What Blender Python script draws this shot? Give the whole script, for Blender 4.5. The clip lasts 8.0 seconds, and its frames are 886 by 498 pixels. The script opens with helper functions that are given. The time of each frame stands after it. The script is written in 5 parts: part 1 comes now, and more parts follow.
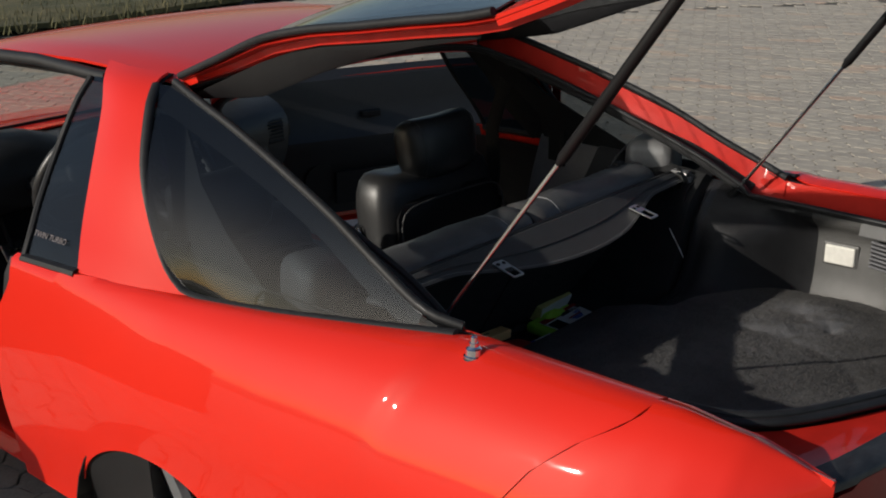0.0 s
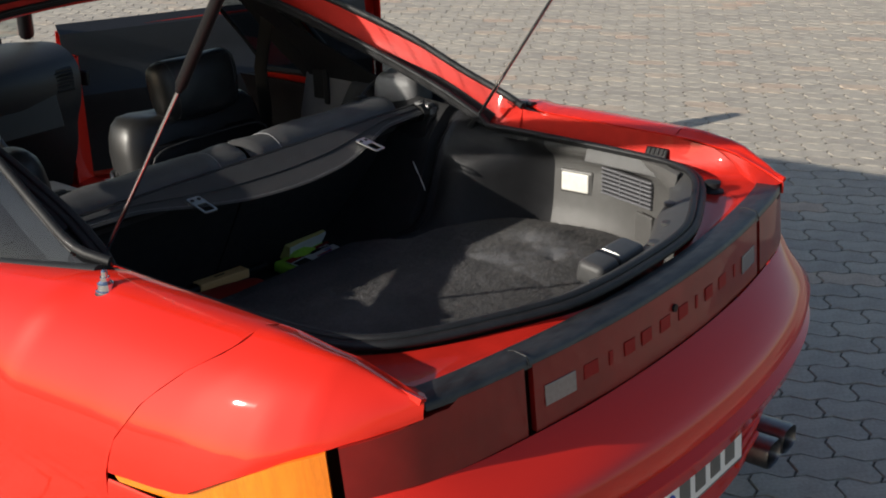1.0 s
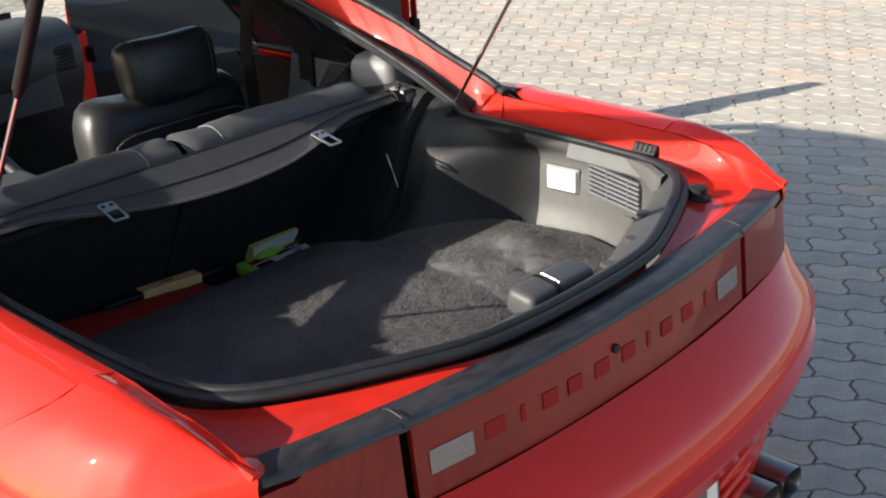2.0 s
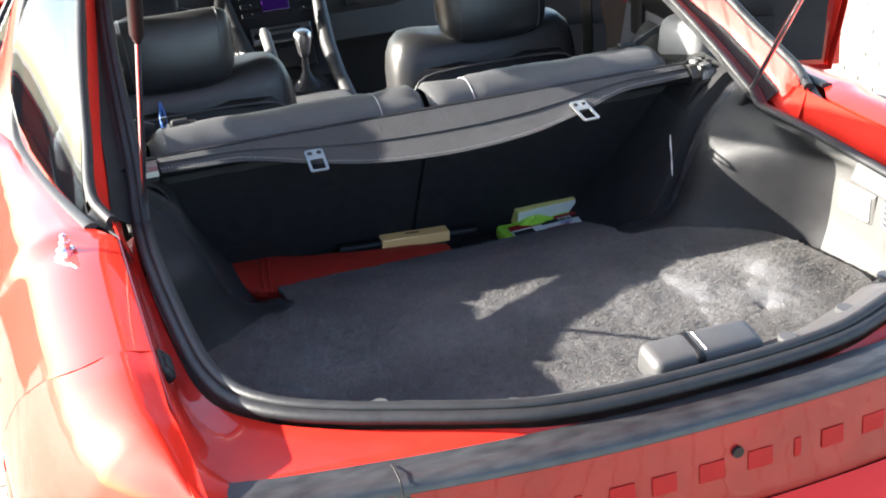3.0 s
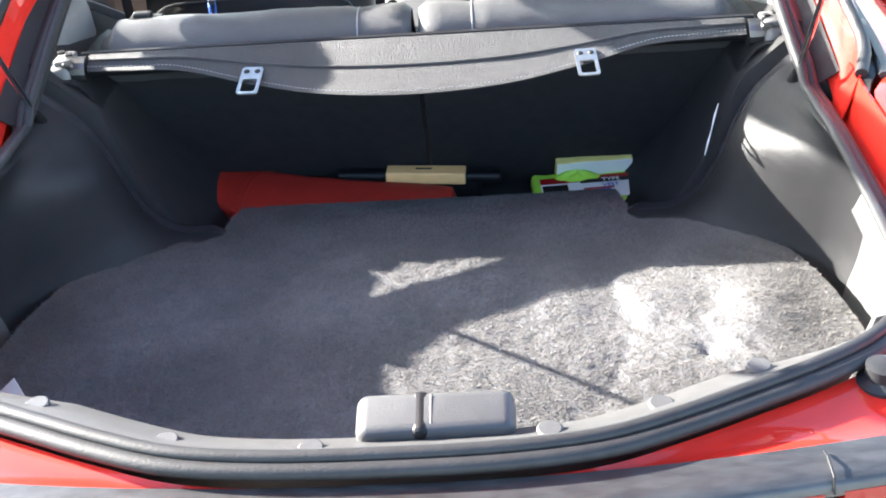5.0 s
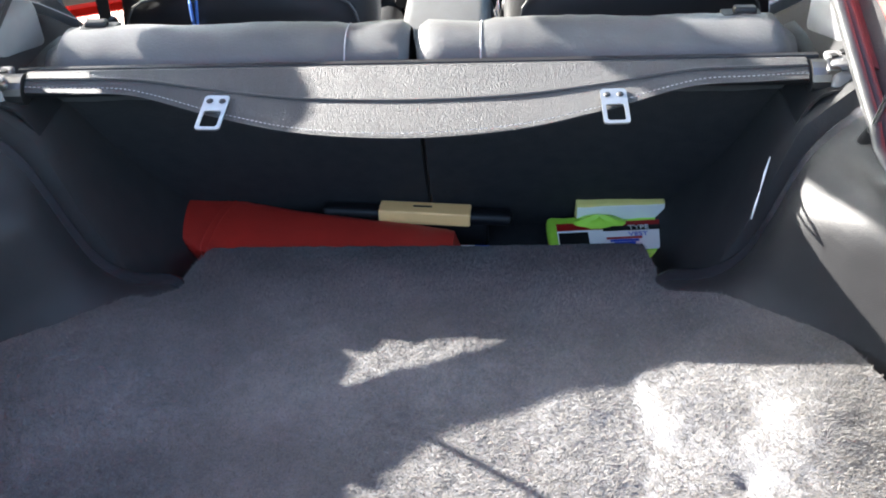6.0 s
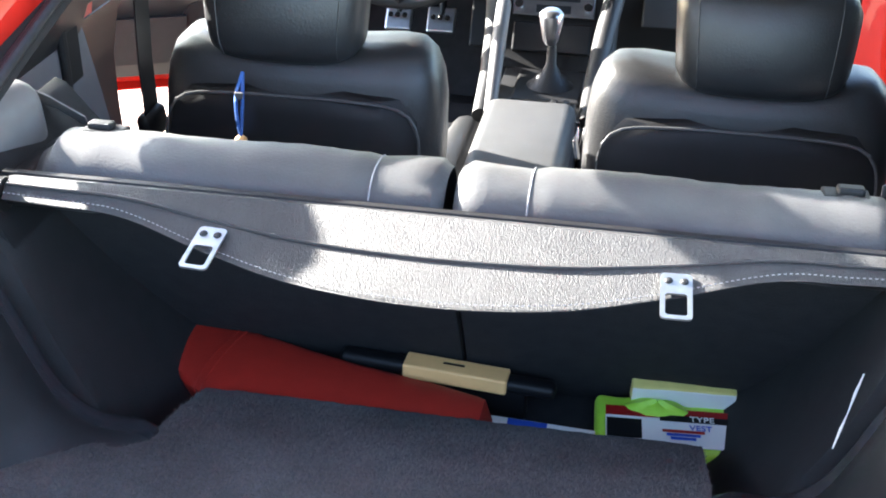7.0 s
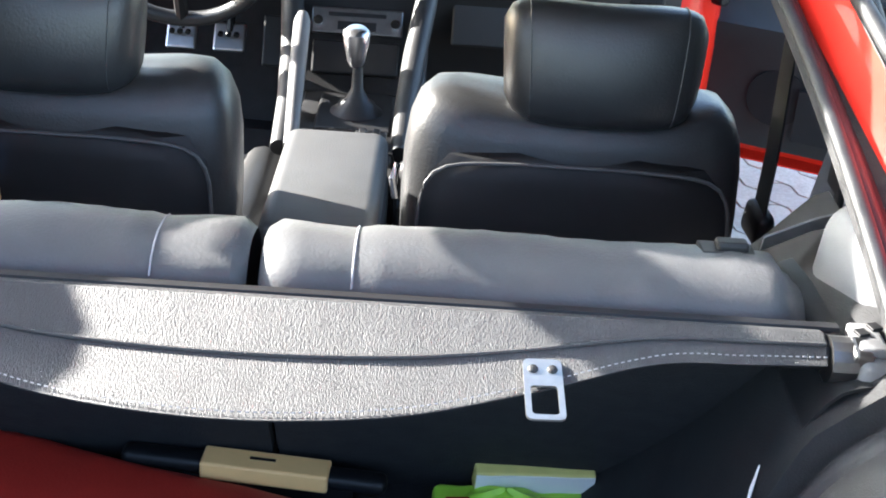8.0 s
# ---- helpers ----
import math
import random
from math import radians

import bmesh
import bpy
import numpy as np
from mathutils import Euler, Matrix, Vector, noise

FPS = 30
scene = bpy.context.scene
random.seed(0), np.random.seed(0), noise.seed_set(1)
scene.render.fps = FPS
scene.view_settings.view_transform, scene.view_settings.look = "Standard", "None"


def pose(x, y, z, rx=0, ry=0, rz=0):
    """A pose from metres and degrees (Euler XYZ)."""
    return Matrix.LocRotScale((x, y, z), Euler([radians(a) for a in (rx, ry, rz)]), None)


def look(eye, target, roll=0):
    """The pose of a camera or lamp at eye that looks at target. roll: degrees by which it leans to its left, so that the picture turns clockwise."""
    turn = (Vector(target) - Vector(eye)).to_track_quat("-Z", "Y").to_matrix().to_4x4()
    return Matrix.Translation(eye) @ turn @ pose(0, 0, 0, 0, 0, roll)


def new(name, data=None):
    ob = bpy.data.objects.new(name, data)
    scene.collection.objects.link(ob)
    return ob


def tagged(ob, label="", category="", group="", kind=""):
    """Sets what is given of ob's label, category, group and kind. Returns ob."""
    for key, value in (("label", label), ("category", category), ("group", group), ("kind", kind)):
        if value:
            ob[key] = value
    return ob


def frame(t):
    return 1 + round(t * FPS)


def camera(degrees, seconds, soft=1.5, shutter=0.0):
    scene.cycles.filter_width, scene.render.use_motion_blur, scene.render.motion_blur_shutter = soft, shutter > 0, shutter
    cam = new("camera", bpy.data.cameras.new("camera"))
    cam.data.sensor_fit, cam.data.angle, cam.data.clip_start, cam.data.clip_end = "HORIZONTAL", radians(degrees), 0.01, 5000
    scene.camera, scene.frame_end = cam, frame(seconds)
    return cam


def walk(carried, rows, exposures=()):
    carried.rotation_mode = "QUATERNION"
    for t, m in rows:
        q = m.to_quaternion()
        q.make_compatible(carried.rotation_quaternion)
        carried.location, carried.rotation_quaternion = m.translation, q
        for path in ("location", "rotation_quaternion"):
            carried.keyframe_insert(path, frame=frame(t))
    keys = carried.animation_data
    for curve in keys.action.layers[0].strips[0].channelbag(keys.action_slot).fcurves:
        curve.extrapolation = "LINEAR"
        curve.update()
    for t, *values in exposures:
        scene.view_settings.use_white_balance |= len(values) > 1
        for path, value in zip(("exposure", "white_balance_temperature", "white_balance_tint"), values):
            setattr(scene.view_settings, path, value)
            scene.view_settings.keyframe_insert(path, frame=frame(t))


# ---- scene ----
cam = camera(39.7, 8.0, soft=1.9)
PATH = [
    (0, (-2.311, -0.683, 1.871), (-0.898, 0.568, 1.207), -0.3),
    (0.5, (-2.16, -0.881, 1.841), (-0.644, 0.256, 1.2), -2.0),
    (1, (-1.924, -1.117, 1.803), (-0.486, 0.063, 1.07), -1.6),
    (1.2, (-1.832, -1.168, 1.798), (-0.426, 0.036, 1.04), -3.1),
    (2.3, (-1.178, -1.158, 1.758), (-0.031, 0.277, 0.966), -2.6),
    (2.5, (-1.014, -1.194, 1.756), (-0.026, 0.358, 0.971), -2.2),
    (3, (-0.732, -1.201, 1.759), (-0.171, 0.507, 0.885), -3.9),
    (3.5, (-0.494, -1.096, 1.749), (-0.072, 0.62, 0.811), -2.2),
    (4, (-0.229, -1.026, 1.717), (-0.041, 0.692, 0.711), -3.5),
    (4.2, (-0.115, -1.036, 1.722), (-0.022, 0.681, 0.701), -3.3),
    (5.3, (0.141, -0.851, 1.7), (0.047, 0.849, 0.651), -4.3),
    (5.5, (0.152, -0.758, 1.698), (0.078, 0.932, 0.63), -3.1),
    (6, (0.155, -0.592, 1.672), (0.029, 1.079, 0.58), -2.9),
    (6.5, (0.205, -0.429, 1.638), (-0.022, 1.266, 0.6), -1.1),
    (7, (0.231, -0.278, 1.635), (-0.071, 1.435, 0.649), 0.7),
    (7.5, (0.172, -0.152, 1.603), (0.071, 1.602, 0.647), 1.5),
    (8, (0.169, 0.009, 1.549), (0.2, 1.764, 0.591), 4.2),
]
EXPOSURE = [(0.0, -0.22, 6450), (0.5, 0.02, 6450), (1.2, 0.5, 6450), (2.0, 1.35, 6450), (2.5, 1.95, 6400), (3.0, 3.0, 6380), (3.5, 3.7, 6350), (4.2, 4.02, 6250), (5.5, 3.68, 6250), (7.0, 3.97, 6180), (8.0, 3.75, 6180)]
walk(cam, [(t, look(eye, target, roll)) for t, eye, target, roll in PATH], EXPOSURE)
# ---- world and sun ----
SUN_WAY = Vector((1.0, -0.435, -0.44)).normalized()
world = bpy.data.worlds.new("world")
scene.world = world
world.use_nodes = True
sky = world.node_tree.nodes.new("ShaderNodeTexSky")
sky.sky_type, sky.sun_disc = "NISHITA", False
sky.sun_elevation = math.asin(-SUN_WAY.z)
sky.sun_rotation = math.atan2(-SUN_WAY.x, -SUN_WAY.y)
world.node_tree.links.new(sky.outputs[0], world.node_tree.nodes["Background"].inputs[0])
world.node_tree.nodes["Background"].inputs[1].default_value = 0.095
sun = new("sun", bpy.data.lights.new("sun", "SUN"))
sun.data.energy, sun.data.angle, sun.data.color = 5.0, radians(0.6), (1.0, 0.93, 0.82)
sun.rotation_mode = "QUATERNION"
sun.rotation_quaternion = SUN_WAY.to_track_quat("-Z", "Y")


# ---- materials ----
def material(name, colour, rough=0.5, metal=0.0, coat=0.0, vary=0.0, scale=30.0, bump=0.0, bump_scale=200.0, colour2=None, stretch=(1, 1, 1), spec=0.5):
    """A Principled surface whose colour varies at two scales, with a fine relief."""
    m = bpy.data.materials.new(name)
    m.use_nodes = True
    nt = m.node_tree
    p = nt.nodes["Principled BSDF"]
    p.inputs["Roughness"].default_value, p.inputs["Metallic"].default_value = rough, metal
    p.inputs["Coat Weight"].default_value, p.inputs["Coat Roughness"].default_value = coat, 0.025
    p.inputs["Base Color"].default_value = (*colour, 1)
    p.inputs["Specular IOR Level"].default_value = spec
    tc = nt.nodes.new("ShaderNodeTexCoord")
    mp = nt.nodes.new("ShaderNodeMapping")
    mp.inputs["Scale"].default_value = stretch
    nt.links.new(tc.outputs["Object"], mp.inputs[0])
    if vary > 0:
        big, small = nt.nodes.new("ShaderNodeTexNoise"), nt.nodes.new("ShaderNodeTexNoise")
        big.inputs["Scale"].default_value, small.inputs["Scale"].default_value = scale * 0.12, scale
        big.inputs["Detail"].default_value = small.inputs["Detail"].default_value = 4
        add = nt.nodes.new("ShaderNodeMath")
        add.operation = "ADD"
        ramp = nt.nodes.new("ShaderNodeMapRange")
        ramp.inputs["From Min"].default_value, ramp.inputs["From Max"].default_value = 0.7, 1.3
        mix = nt.nodes.new("ShaderNodeMix")
        mix.data_type = "RGBA"
        other = colour2 or tuple(c * (1 - vary) for c in colour)
        mix.inputs["A"].default_value, mix.inputs["B"].default_value = (*colour, 1), (*other, 1)
        for n in (big, small):
            nt.links.new(mp.outputs[0], n.inputs["Vector"])
        nt.links.new(big.outputs[0], add.inputs[0])
        nt.links.new(small.outputs[0], add.inputs[1])
        nt.links.new(add.outputs[0], ramp.inputs["Value"])
        nt.links.new(ramp.outputs[0], mix.inputs["Factor"])
        nt.links.new(mix.outputs["Result"], p.inputs["Base Color"])
        rr = nt.nodes.new("ShaderNodeMapRange")
        rr.inputs["To Min"].default_value, rr.inputs["To Max"].default_value = max(0.02, rough * 0.85), min(1, rough * 1.15)
        nt.links.new(big.outputs[0], rr.inputs["Value"])
        nt.links.new(rr.outputs[0], p.inputs["Roughness"])
    if bump > 0:
        tex, bm_ = nt.nodes.new("ShaderNodeTexNoise"), nt.nodes.new("ShaderNodeBump")
        tex.inputs["Scale"].default_value, tex.inputs["Detail"].default_value = bump_scale, 6
        bm_.inputs["Strength"].default_value, bm_.inputs["Distance"].default_value = bump, 0.004
        nt.links.new(mp.outputs[0], tex.inputs["Vector"])
        nt.links.new(tex.outputs[0], bm_.inputs["Height"])
        nt.links.new(bm_.outputs[0], p.inputs["Normal"])
    return m


def glass_material(name, tint, rough=0.0):
    m = bpy.data.materials.new(name)
    m.use_nodes = True
    p = m.node_tree.nodes["Principled BSDF"]
    p.inputs["Base Color"].default_value = (*tint, 1)
    p.inputs["Roughness"].default_value, p.inputs["IOR"].default_value = rough, 1.45
    p.inputs["Transmission Weight"].default_value = 1.0
    return m


RED = material("red_paint", (0.62, 0.020, 0.009), 0.5, coat=0.75, spec=0.06, vary=0.06, scale=3.0, bump=0.015, bump_scale=900)
RED_MATTE = material("red_paint_inner", (0.50, 0.020, 0.012), 0.45, coat=0.5, spec=0.1, vary=0.25, scale=25, bump=0.04, bump_scale=60)
RUBBER = material("black_rubber", (0.016, 0.0165, 0.018), 0.56, spec=0.32, vary=0.5, scale=60, bump=0.15, bump_scale=300)
STRIP = material("black_garnish_top", (0.034, 0.035, 0.036), 0.42, vary=0.6, scale=45, colour2=(0.008, 0.008, 0.009), bump=0.25, bump_scale=60, stretch=(0.6, 1.6, 1))
# TRIM is darkened for the shade over the boot side linings
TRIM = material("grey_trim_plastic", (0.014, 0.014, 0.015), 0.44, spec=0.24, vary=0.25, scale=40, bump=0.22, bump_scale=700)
TRIM_LIGHT = material("grey_interior_plastic", (0.11, 0.11, 0.12), 0.5, vary=0.2, scale=40, bump=0.2, bump_scale=700)
CARPET = material("boot_carpet", (0.098, 0.097, 0.098), 0.95, vary=0.5, scale=260, colour2=(0.058, 0.059, 0.066), bump=0.6, bump_scale=500)
FIBRE = material("carpet_fibre", (0.25, 0.24, 0.225), 0.9)
nodes, links = FIBRE.node_tree.nodes, FIBRE.node_tree.links
island, tones = nodes.new("ShaderNodeNewGeometry"), nodes.new("ShaderNodeValToRGB")
tones.color_ramp.elements[0].color, tones.color_ramp.elements[1].color = (0.052, 0.051, 0.053, 1), (0.112, 0.104, 0.093, 1)
links.new(island.outputs["Random Per Island"], tones.inputs[0])
links.new(tones.outputs[0], nodes["Principled BSDF"].inputs["Base Color"])
for coat in (CARPET, FIBRE):
    nodes, links = coat.node_tree.nodes, coat.node_tree.links
    shader, place, patch, span, blend = nodes["Principled BSDF"], nodes.new("ShaderNodeTexCoord"), nodes.new("ShaderNodeTexNoise"), nodes.new("ShaderNodeMapRange"), nodes.new("ShaderNodeMix")
    patch.inputs["Scale"].default_value, patch.inputs["Detail"].default_value = 5.0, 3
    span.inputs["From Min"].default_value, span.inputs["From Max"].default_value = 0.35, 0.65
    span.inputs["To Min"].default_value, span.inputs["To Max"].default_value = 0.68, 1.12
    blend.data_type, blend.blend_type = "RGBA", "MULTIPLY"
    blend.inputs["Factor"].default_value = 1.0
    links.new(place.outputs["Object"], patch.inputs["Vector"])
    links.new(patch.outputs[0], span.inputs["Value"])
    links.new(shader.inputs["Base Color"].links[0].from_socket, blend.inputs["A"])
    links.new(span.outputs[0], blend.inputs["B"])
    links.new(blend.outputs["Result"], shader.inputs["Base Color"])
DASH = material("charcoal_dash", (0.013, 0.013, 0.014), 0.5, vary=0.25, scale=30, bump=0.2, bump_scale=500)
REEL = material("grey_reel_plastic", (0.125, 0.124, 0.126), 0.5, vary=0.2, scale=40, bump=0.2, bump_scale=700)
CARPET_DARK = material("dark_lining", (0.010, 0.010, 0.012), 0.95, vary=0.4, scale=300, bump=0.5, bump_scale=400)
LEATHER = material("black_leather", (0.021, 0.0212, 0.022), 0.38, vary=0.25, scale=20, bump=0.16, bump_scale=260)
LEATHER_GREY = material("worn_black_leather", (0.060, 0.060, 0.061), 0.46, spec=0.3, vary=0.3, scale=14, bump=0.16, bump_scale=260)
VINYL = material("cover_vinyl", (0.036, 0.036, 0.037), 0.55, vary=0.2, scale=30, spec=0.24, bump=0.55, bump_scale=270, stretch=(3.2, 1, 1))
STITCH = material("pale_stitching", (0.24, 0.24, 0.25), 0.8, vary=0.3, scale=200)
FELT = material("black_felt_lining", (0.007, 0.007, 0.008), 0.9, vary=0.3, scale=120, bump=0.3, bump_scale=500)
CHROME = material("chrome", (0.75, 0.75, 0.77), 0.16, metal=1.0)
STEEL = material("zinc_steel", (0.62, 0.61, 0.58), 0.34, metal=1.0, vary=0.2, scale=80)
ALU = material("brushed_aluminium", (0.72, 0.72, 0.74), 0.3, metal=1.0, vary=0.15, scale=60)
# PANEL: the lining's grey kept paler where the sun reaches it
PANEL = material("sunlit_grey_panel", (0.082, 0.080, 0.077), 0.42, vary=0.2, scale=40, bump=0.2, bump_scale=700)
# crest copy of the trim, glossier and paler to bring out its highlight
CREST_PLASTIC = material("highlight_trim_plastic", (0.022, 0.022, 0.025), 0.26, spec=0.5, vary=0.2, scale=40, bump=0.1, bump_scale=700)
SILL = material("sill_plastic", (0.056, 0.056, 0.056), 0.46, spec=0.35, vary=0.2, scale=40, bump=0.2, bump_scale=700)
EXHAUST = material("dull_steel_tip", (0.22, 0.215, 0.21), 0.35, metal=1.0, vary=0.3, scale=60)
BLACK = material("black_plastic", (0.006, 0.006, 0.007), 0.5, vary=0.3, scale=40, spec=0.3)
GLASS_DARK = glass_material("tinted_glass", (0.14, 0.165, 0.185))
GLASS_HATCH = glass_material("hatch_glass", (0.42, 0.47, 0.50))
GLASS_CLEAR = glass_material("clear_glass", (0.75, 0.80, 0.78))
TAIL_RED = material("smoked_red_lens", (0.22, 0.011, 0.009), 0.35, spec=0.2, coat=0.35, vary=0.35, scale=14)
TAIL_LETTER = material("bright_red_lens", (0.27, 0.010, 0.010), 0.45, spec=0.15, vary=0.15, scale=60)
AMBER = material("amber_lens", (0.85, 0.22, 0.01), 0.12, coat=0.7, vary=0.3, scale=200, stretch=(8, 0.3, 0.3))
LENS_CLEAR = material("frosted_clear_lens", (0.72, 0.70, 0.64), 0.25, coat=0.4, vary=0.15, scale=90)
SMOKE = material("smoked_lens", (0.20, 0.17, 0.16), 0.18, coat=0.5, vary=0.25, scale=120)
WHITE = material("white_card", (0.78, 0.77, 0.72), 0.5, vary=0.08, scale=30)
ORANGE = material("orange_sleeve", (0.86, 0.50, 0.20), 0.45, vary=0.12, scale=30)
YELLOW = material("yellow_carton", (0.72, 0.62, 0.20), 0.5, vary=0.15, scale=40)
LIME = material("hi_vis_lime", (0.42, 0.75, 0.06), 0.5, vary=0.2, scale=50)
RED_CLOTH = material("red_vinyl_bag", (0.38, 0.022, 0.012), 0.55, vary=0.2, scale=30, bump=0.2, bump_scale=300)
CORD = material("blue_woven_cord", (0.05, 0.15, 0.48), 0.7, vary=0.4, scale=300)
BLUE = material("blue_print", (0.02, 0.08, 0.45), 0.5, vary=0.1)
PLATE_GREY = material("plate_grey_frame", (0.12, 0.12, 0.11), 0.5, vary=0.2)
TYRE = material("tyre_rubber", (0.02, 0.02, 0.021), 0.8, vary=0.4, scale=60, bump=0.4, bump_scale=160)
PAVER = material("grey_paver", (0.50, 0.445, 0.365), 0.85, vary=0.3, scale=90, bump=0.6, bump_scale=260)
nodes, links = PAVER.node_tree.nodes, PAVER.node_tree.links
island, whole, add, wrap = nodes.new("ShaderNodeNewGeometry"), nodes.new("ShaderNodeObjectInfo"), nodes.new("ShaderNodeMath"), nodes.new("ShaderNodeMath")
add.operation, wrap.operation = "ADD", "FRACT"
links.new(island.outputs["Random Per Island"], add.inputs[0])
links.new(whole.outputs["Random"], add.inputs[1])
links.new(add.outputs[0], wrap.inputs[0])
tones, blend = nodes.new("ShaderNodeValToRGB"), nodes.new("ShaderNodeMix")
tones.color_ramp.elements[0].color, tones.color_ramp.elements[1].color = (0.82, 0.82, 0.84, 1), (1.08, 1.05, 1.0, 1)
for at, tone in ((0.88, (1.0, 1.0, 1.0, 1)), (0.95, (1.06, 0.96, 0.90, 1)), (0.985, (1.08, 0.90, 0.83, 1))):
    tones.color_ramp.elements.new(at).color = tone
blend.data_type, blend.blend_type = "RGBA", "MULTIPLY"
blend.inputs["Factor"].default_value = 1.0
shader = nodes["Principled BSDF"]
links.new(wrap.outputs[0], tones.inputs[0])
links.new(shader.inputs["Base Color"].links[0].from_socket, blend.inputs["A"])
links.new(tones.outputs[0], blend.inputs["B"])
links.new(blend.outputs["Result"], shader.inputs["Base Color"])
JOINT = material("paving_joint", (0.12, 0.108, 0.09), 0.95, vary=0.4, scale=200, bump=0.5, bump_scale=300)
PAVING_FAR = material("far_paving", (0.46, 0.412, 0.340), 0.9, vary=0.3, scale=9, bump=0.5, bump_scale=40)
CONCRETE = material("pale_concrete", (0.50, 0.47, 0.41), 0.85, vary=0.25, scale=20, bump=0.4, bump_scale=120)
GRASS = material("winter_grass", (0.13, 0.11, 0.05), 0.95, vary=0.6, scale=20, colour2=(0.05, 0.055, 0.02), bump=0.8, bump_scale=60)


# ---- shape helpers ----
def part(name, bm, mat, parent=None, label=""):
    """Links a bmesh as one mesh object under a thing or under a part."""
    me = bpy.data.meshes.new(name)
    bmesh.ops.recalc_face_normals(bm, faces=bm.faces)
    bm.to_mesh(me)
    bm.free()
    me.materials.append(mat)
    ob = new(name, me)
    if parent:
        ob.parent = parent
        if parent.data is None:
            ob.matrix_parent_inverse = parent.matrix_basis.inverted()
    if label:
        ob["label"] = label
    return ob


def smooth(ob):
    for f in ob.data.polygons:
        f.use_smooth = True
    ob.data.set_sharp_from_angle(angle=radians(48))
    return ob


def loft(rows, close=False, thick=0.0, loop=False):
    """A sheet through rows of points; with thick it becomes a shell."""
    bm = bmesh.new()
    grid = [[bm.verts.new(p) for p in r] for r in rows]
    pairs = list(zip(grid, grid[1:])) + ([(grid[-1], grid[0])] if loop else [])
    for a, b in pairs:
        n = len(a)
        for i in range(n if close else n - 1):
            q = [a[i], a[(i + 1) % n], b[(i + 1) % n], b[i]]
            if len({tuple(v.co) for v in q}) >= 3:
                try:
                    bm.faces.new(q)
                except ValueError:
                    pass
    bmesh.ops.remove_doubles(bm, verts=bm.verts, dist=1e-5)
    if thick:
        bmesh.ops.recalc_face_normals(bm, faces=bm.faces)
        bmesh.ops.solidify(bm, geom=list(bm.faces), thickness=thick)
    return bm


def spline(points, n):
    """n points along a smooth curve through the given ones."""
    pts = [Vector(p) for p in points]
    pts = [2 * pts[0] - pts[1], *pts, 2 * pts[-1] - pts[-2]]
    fine = []
    for i in range(1, len(pts) - 2):
        p0, p1, p2, p3 = pts[i - 1 : i + 3]
        for k in range(16):
            t = k / 16
            fine.append(0.5 * (2 * p1 + (p2 - p0) * t + (2 * p0 - 5 * p1 + 4 * p2 - p3) * t * t + (3 * p1 - p0 - 3 * p2 + p3) * t**3))
    fine.append(pts[-2])
    run = [0.0]
    for a, b in zip(fine, fine[1:]):
        run.append(run[-1] + (b - a).length)
    out, j = [], 0
    for k in range(n):
        s = run[-1] * k / (n - 1)
        while j < len(run) - 2 and run[j + 1] < s:
            j += 1
        span = run[j + 1] - run[j]
        out.append(fine[j].lerp(fine[j + 1], (s - run[j]) / span if span else 0))
    return out


def tube(points, radius, sides=8, n=0, flat=1.0):
    """A round bar along points; radius a number or one for each point."""
    pts = spline(points, n) if n else [Vector(p) for p in points]
    rad = radius if isinstance(radius, (list, tuple)) else [radius] * len(pts)
    bm, rings = bmesh.new(), []
    up = Vector((0, 0, 1))
    for i, p in enumerate(pts):
        d = (pts[min(i + 1, len(pts) - 1)] - pts[max(i - 1, 0)]).normalized()
        side = d.cross(up if abs(d.z) < 0.95 else Vector((1, 0, 0))).normalized()
        top = side.cross(d)
        rings.append([bm.verts.new(p + rad[i] * (side * math.cos(a) + top * math.sin(a) * flat)) for a in (2 * math.pi * k / sides for k in range(sides))])
    for a, b in zip(rings, rings[1:]):
        for k in range(sides):
            bm.faces.new((a[k], a[(k + 1) % sides], b[(k + 1) % sides], b[k]))
    bm.faces.new(rings[0])
    bm.faces.new(rings[-1])
    return bm


def block(size, at=(0, 0, 0), turn=(0, 0, 0), bevel=0.004, segments=2):
    """A box with rounded edges, centred at a place."""
    bm = bmesh.new()
    bmesh.ops.create_cube(bm, size=1.0)
    bmesh.ops.scale(bm, vec=size, verts=bm.verts)
    if bevel:
        bmesh.ops.bevel(bm, geom=list(bm.edges), offset=min(bevel, 0.45 * min(size)), segments=segments, profile=0.5, affect="EDGES")
    bmesh.ops.transform(bm, matrix=pose(*at, *turn), verts=bm.verts)
    return bm


def join(*bms):
    out = bms[0]
    for b in bms[1:]:
        me = bpy.data.meshes.new("joined")
        b.to_mesh(me)
        b.free()
        out.from_mesh(me)
        bpy.data.meshes.remove(me)
    return out


def mirrored(points):
    return [(-p[0], *p[1:]) for p in points]


def across(half):
    """A curve over both sides from its half, which starts on the middle line."""
    return list(reversed(mirrored(half)))[: -1] + list(half)


def lerp(v, a, b):
    return a + (b - a) * v


def curve_at(v, table):
    """Straight lines between (key, value) pairs."""
    if v <= table[0][0]:
        return table[0][1]
    for (a, x), (b, y) in zip(table, table[1:]):
        if v <= b:
            return x + (y - x) * (v - a) / (b - a)
    return table[-1][1]


def thing(name, label, category, at=(0, 0, 0), group=""):
    ob = new(name)
    ob.location = at
    ob.empty_display_size = 0.05
    return tagged(ob, label, category, group)


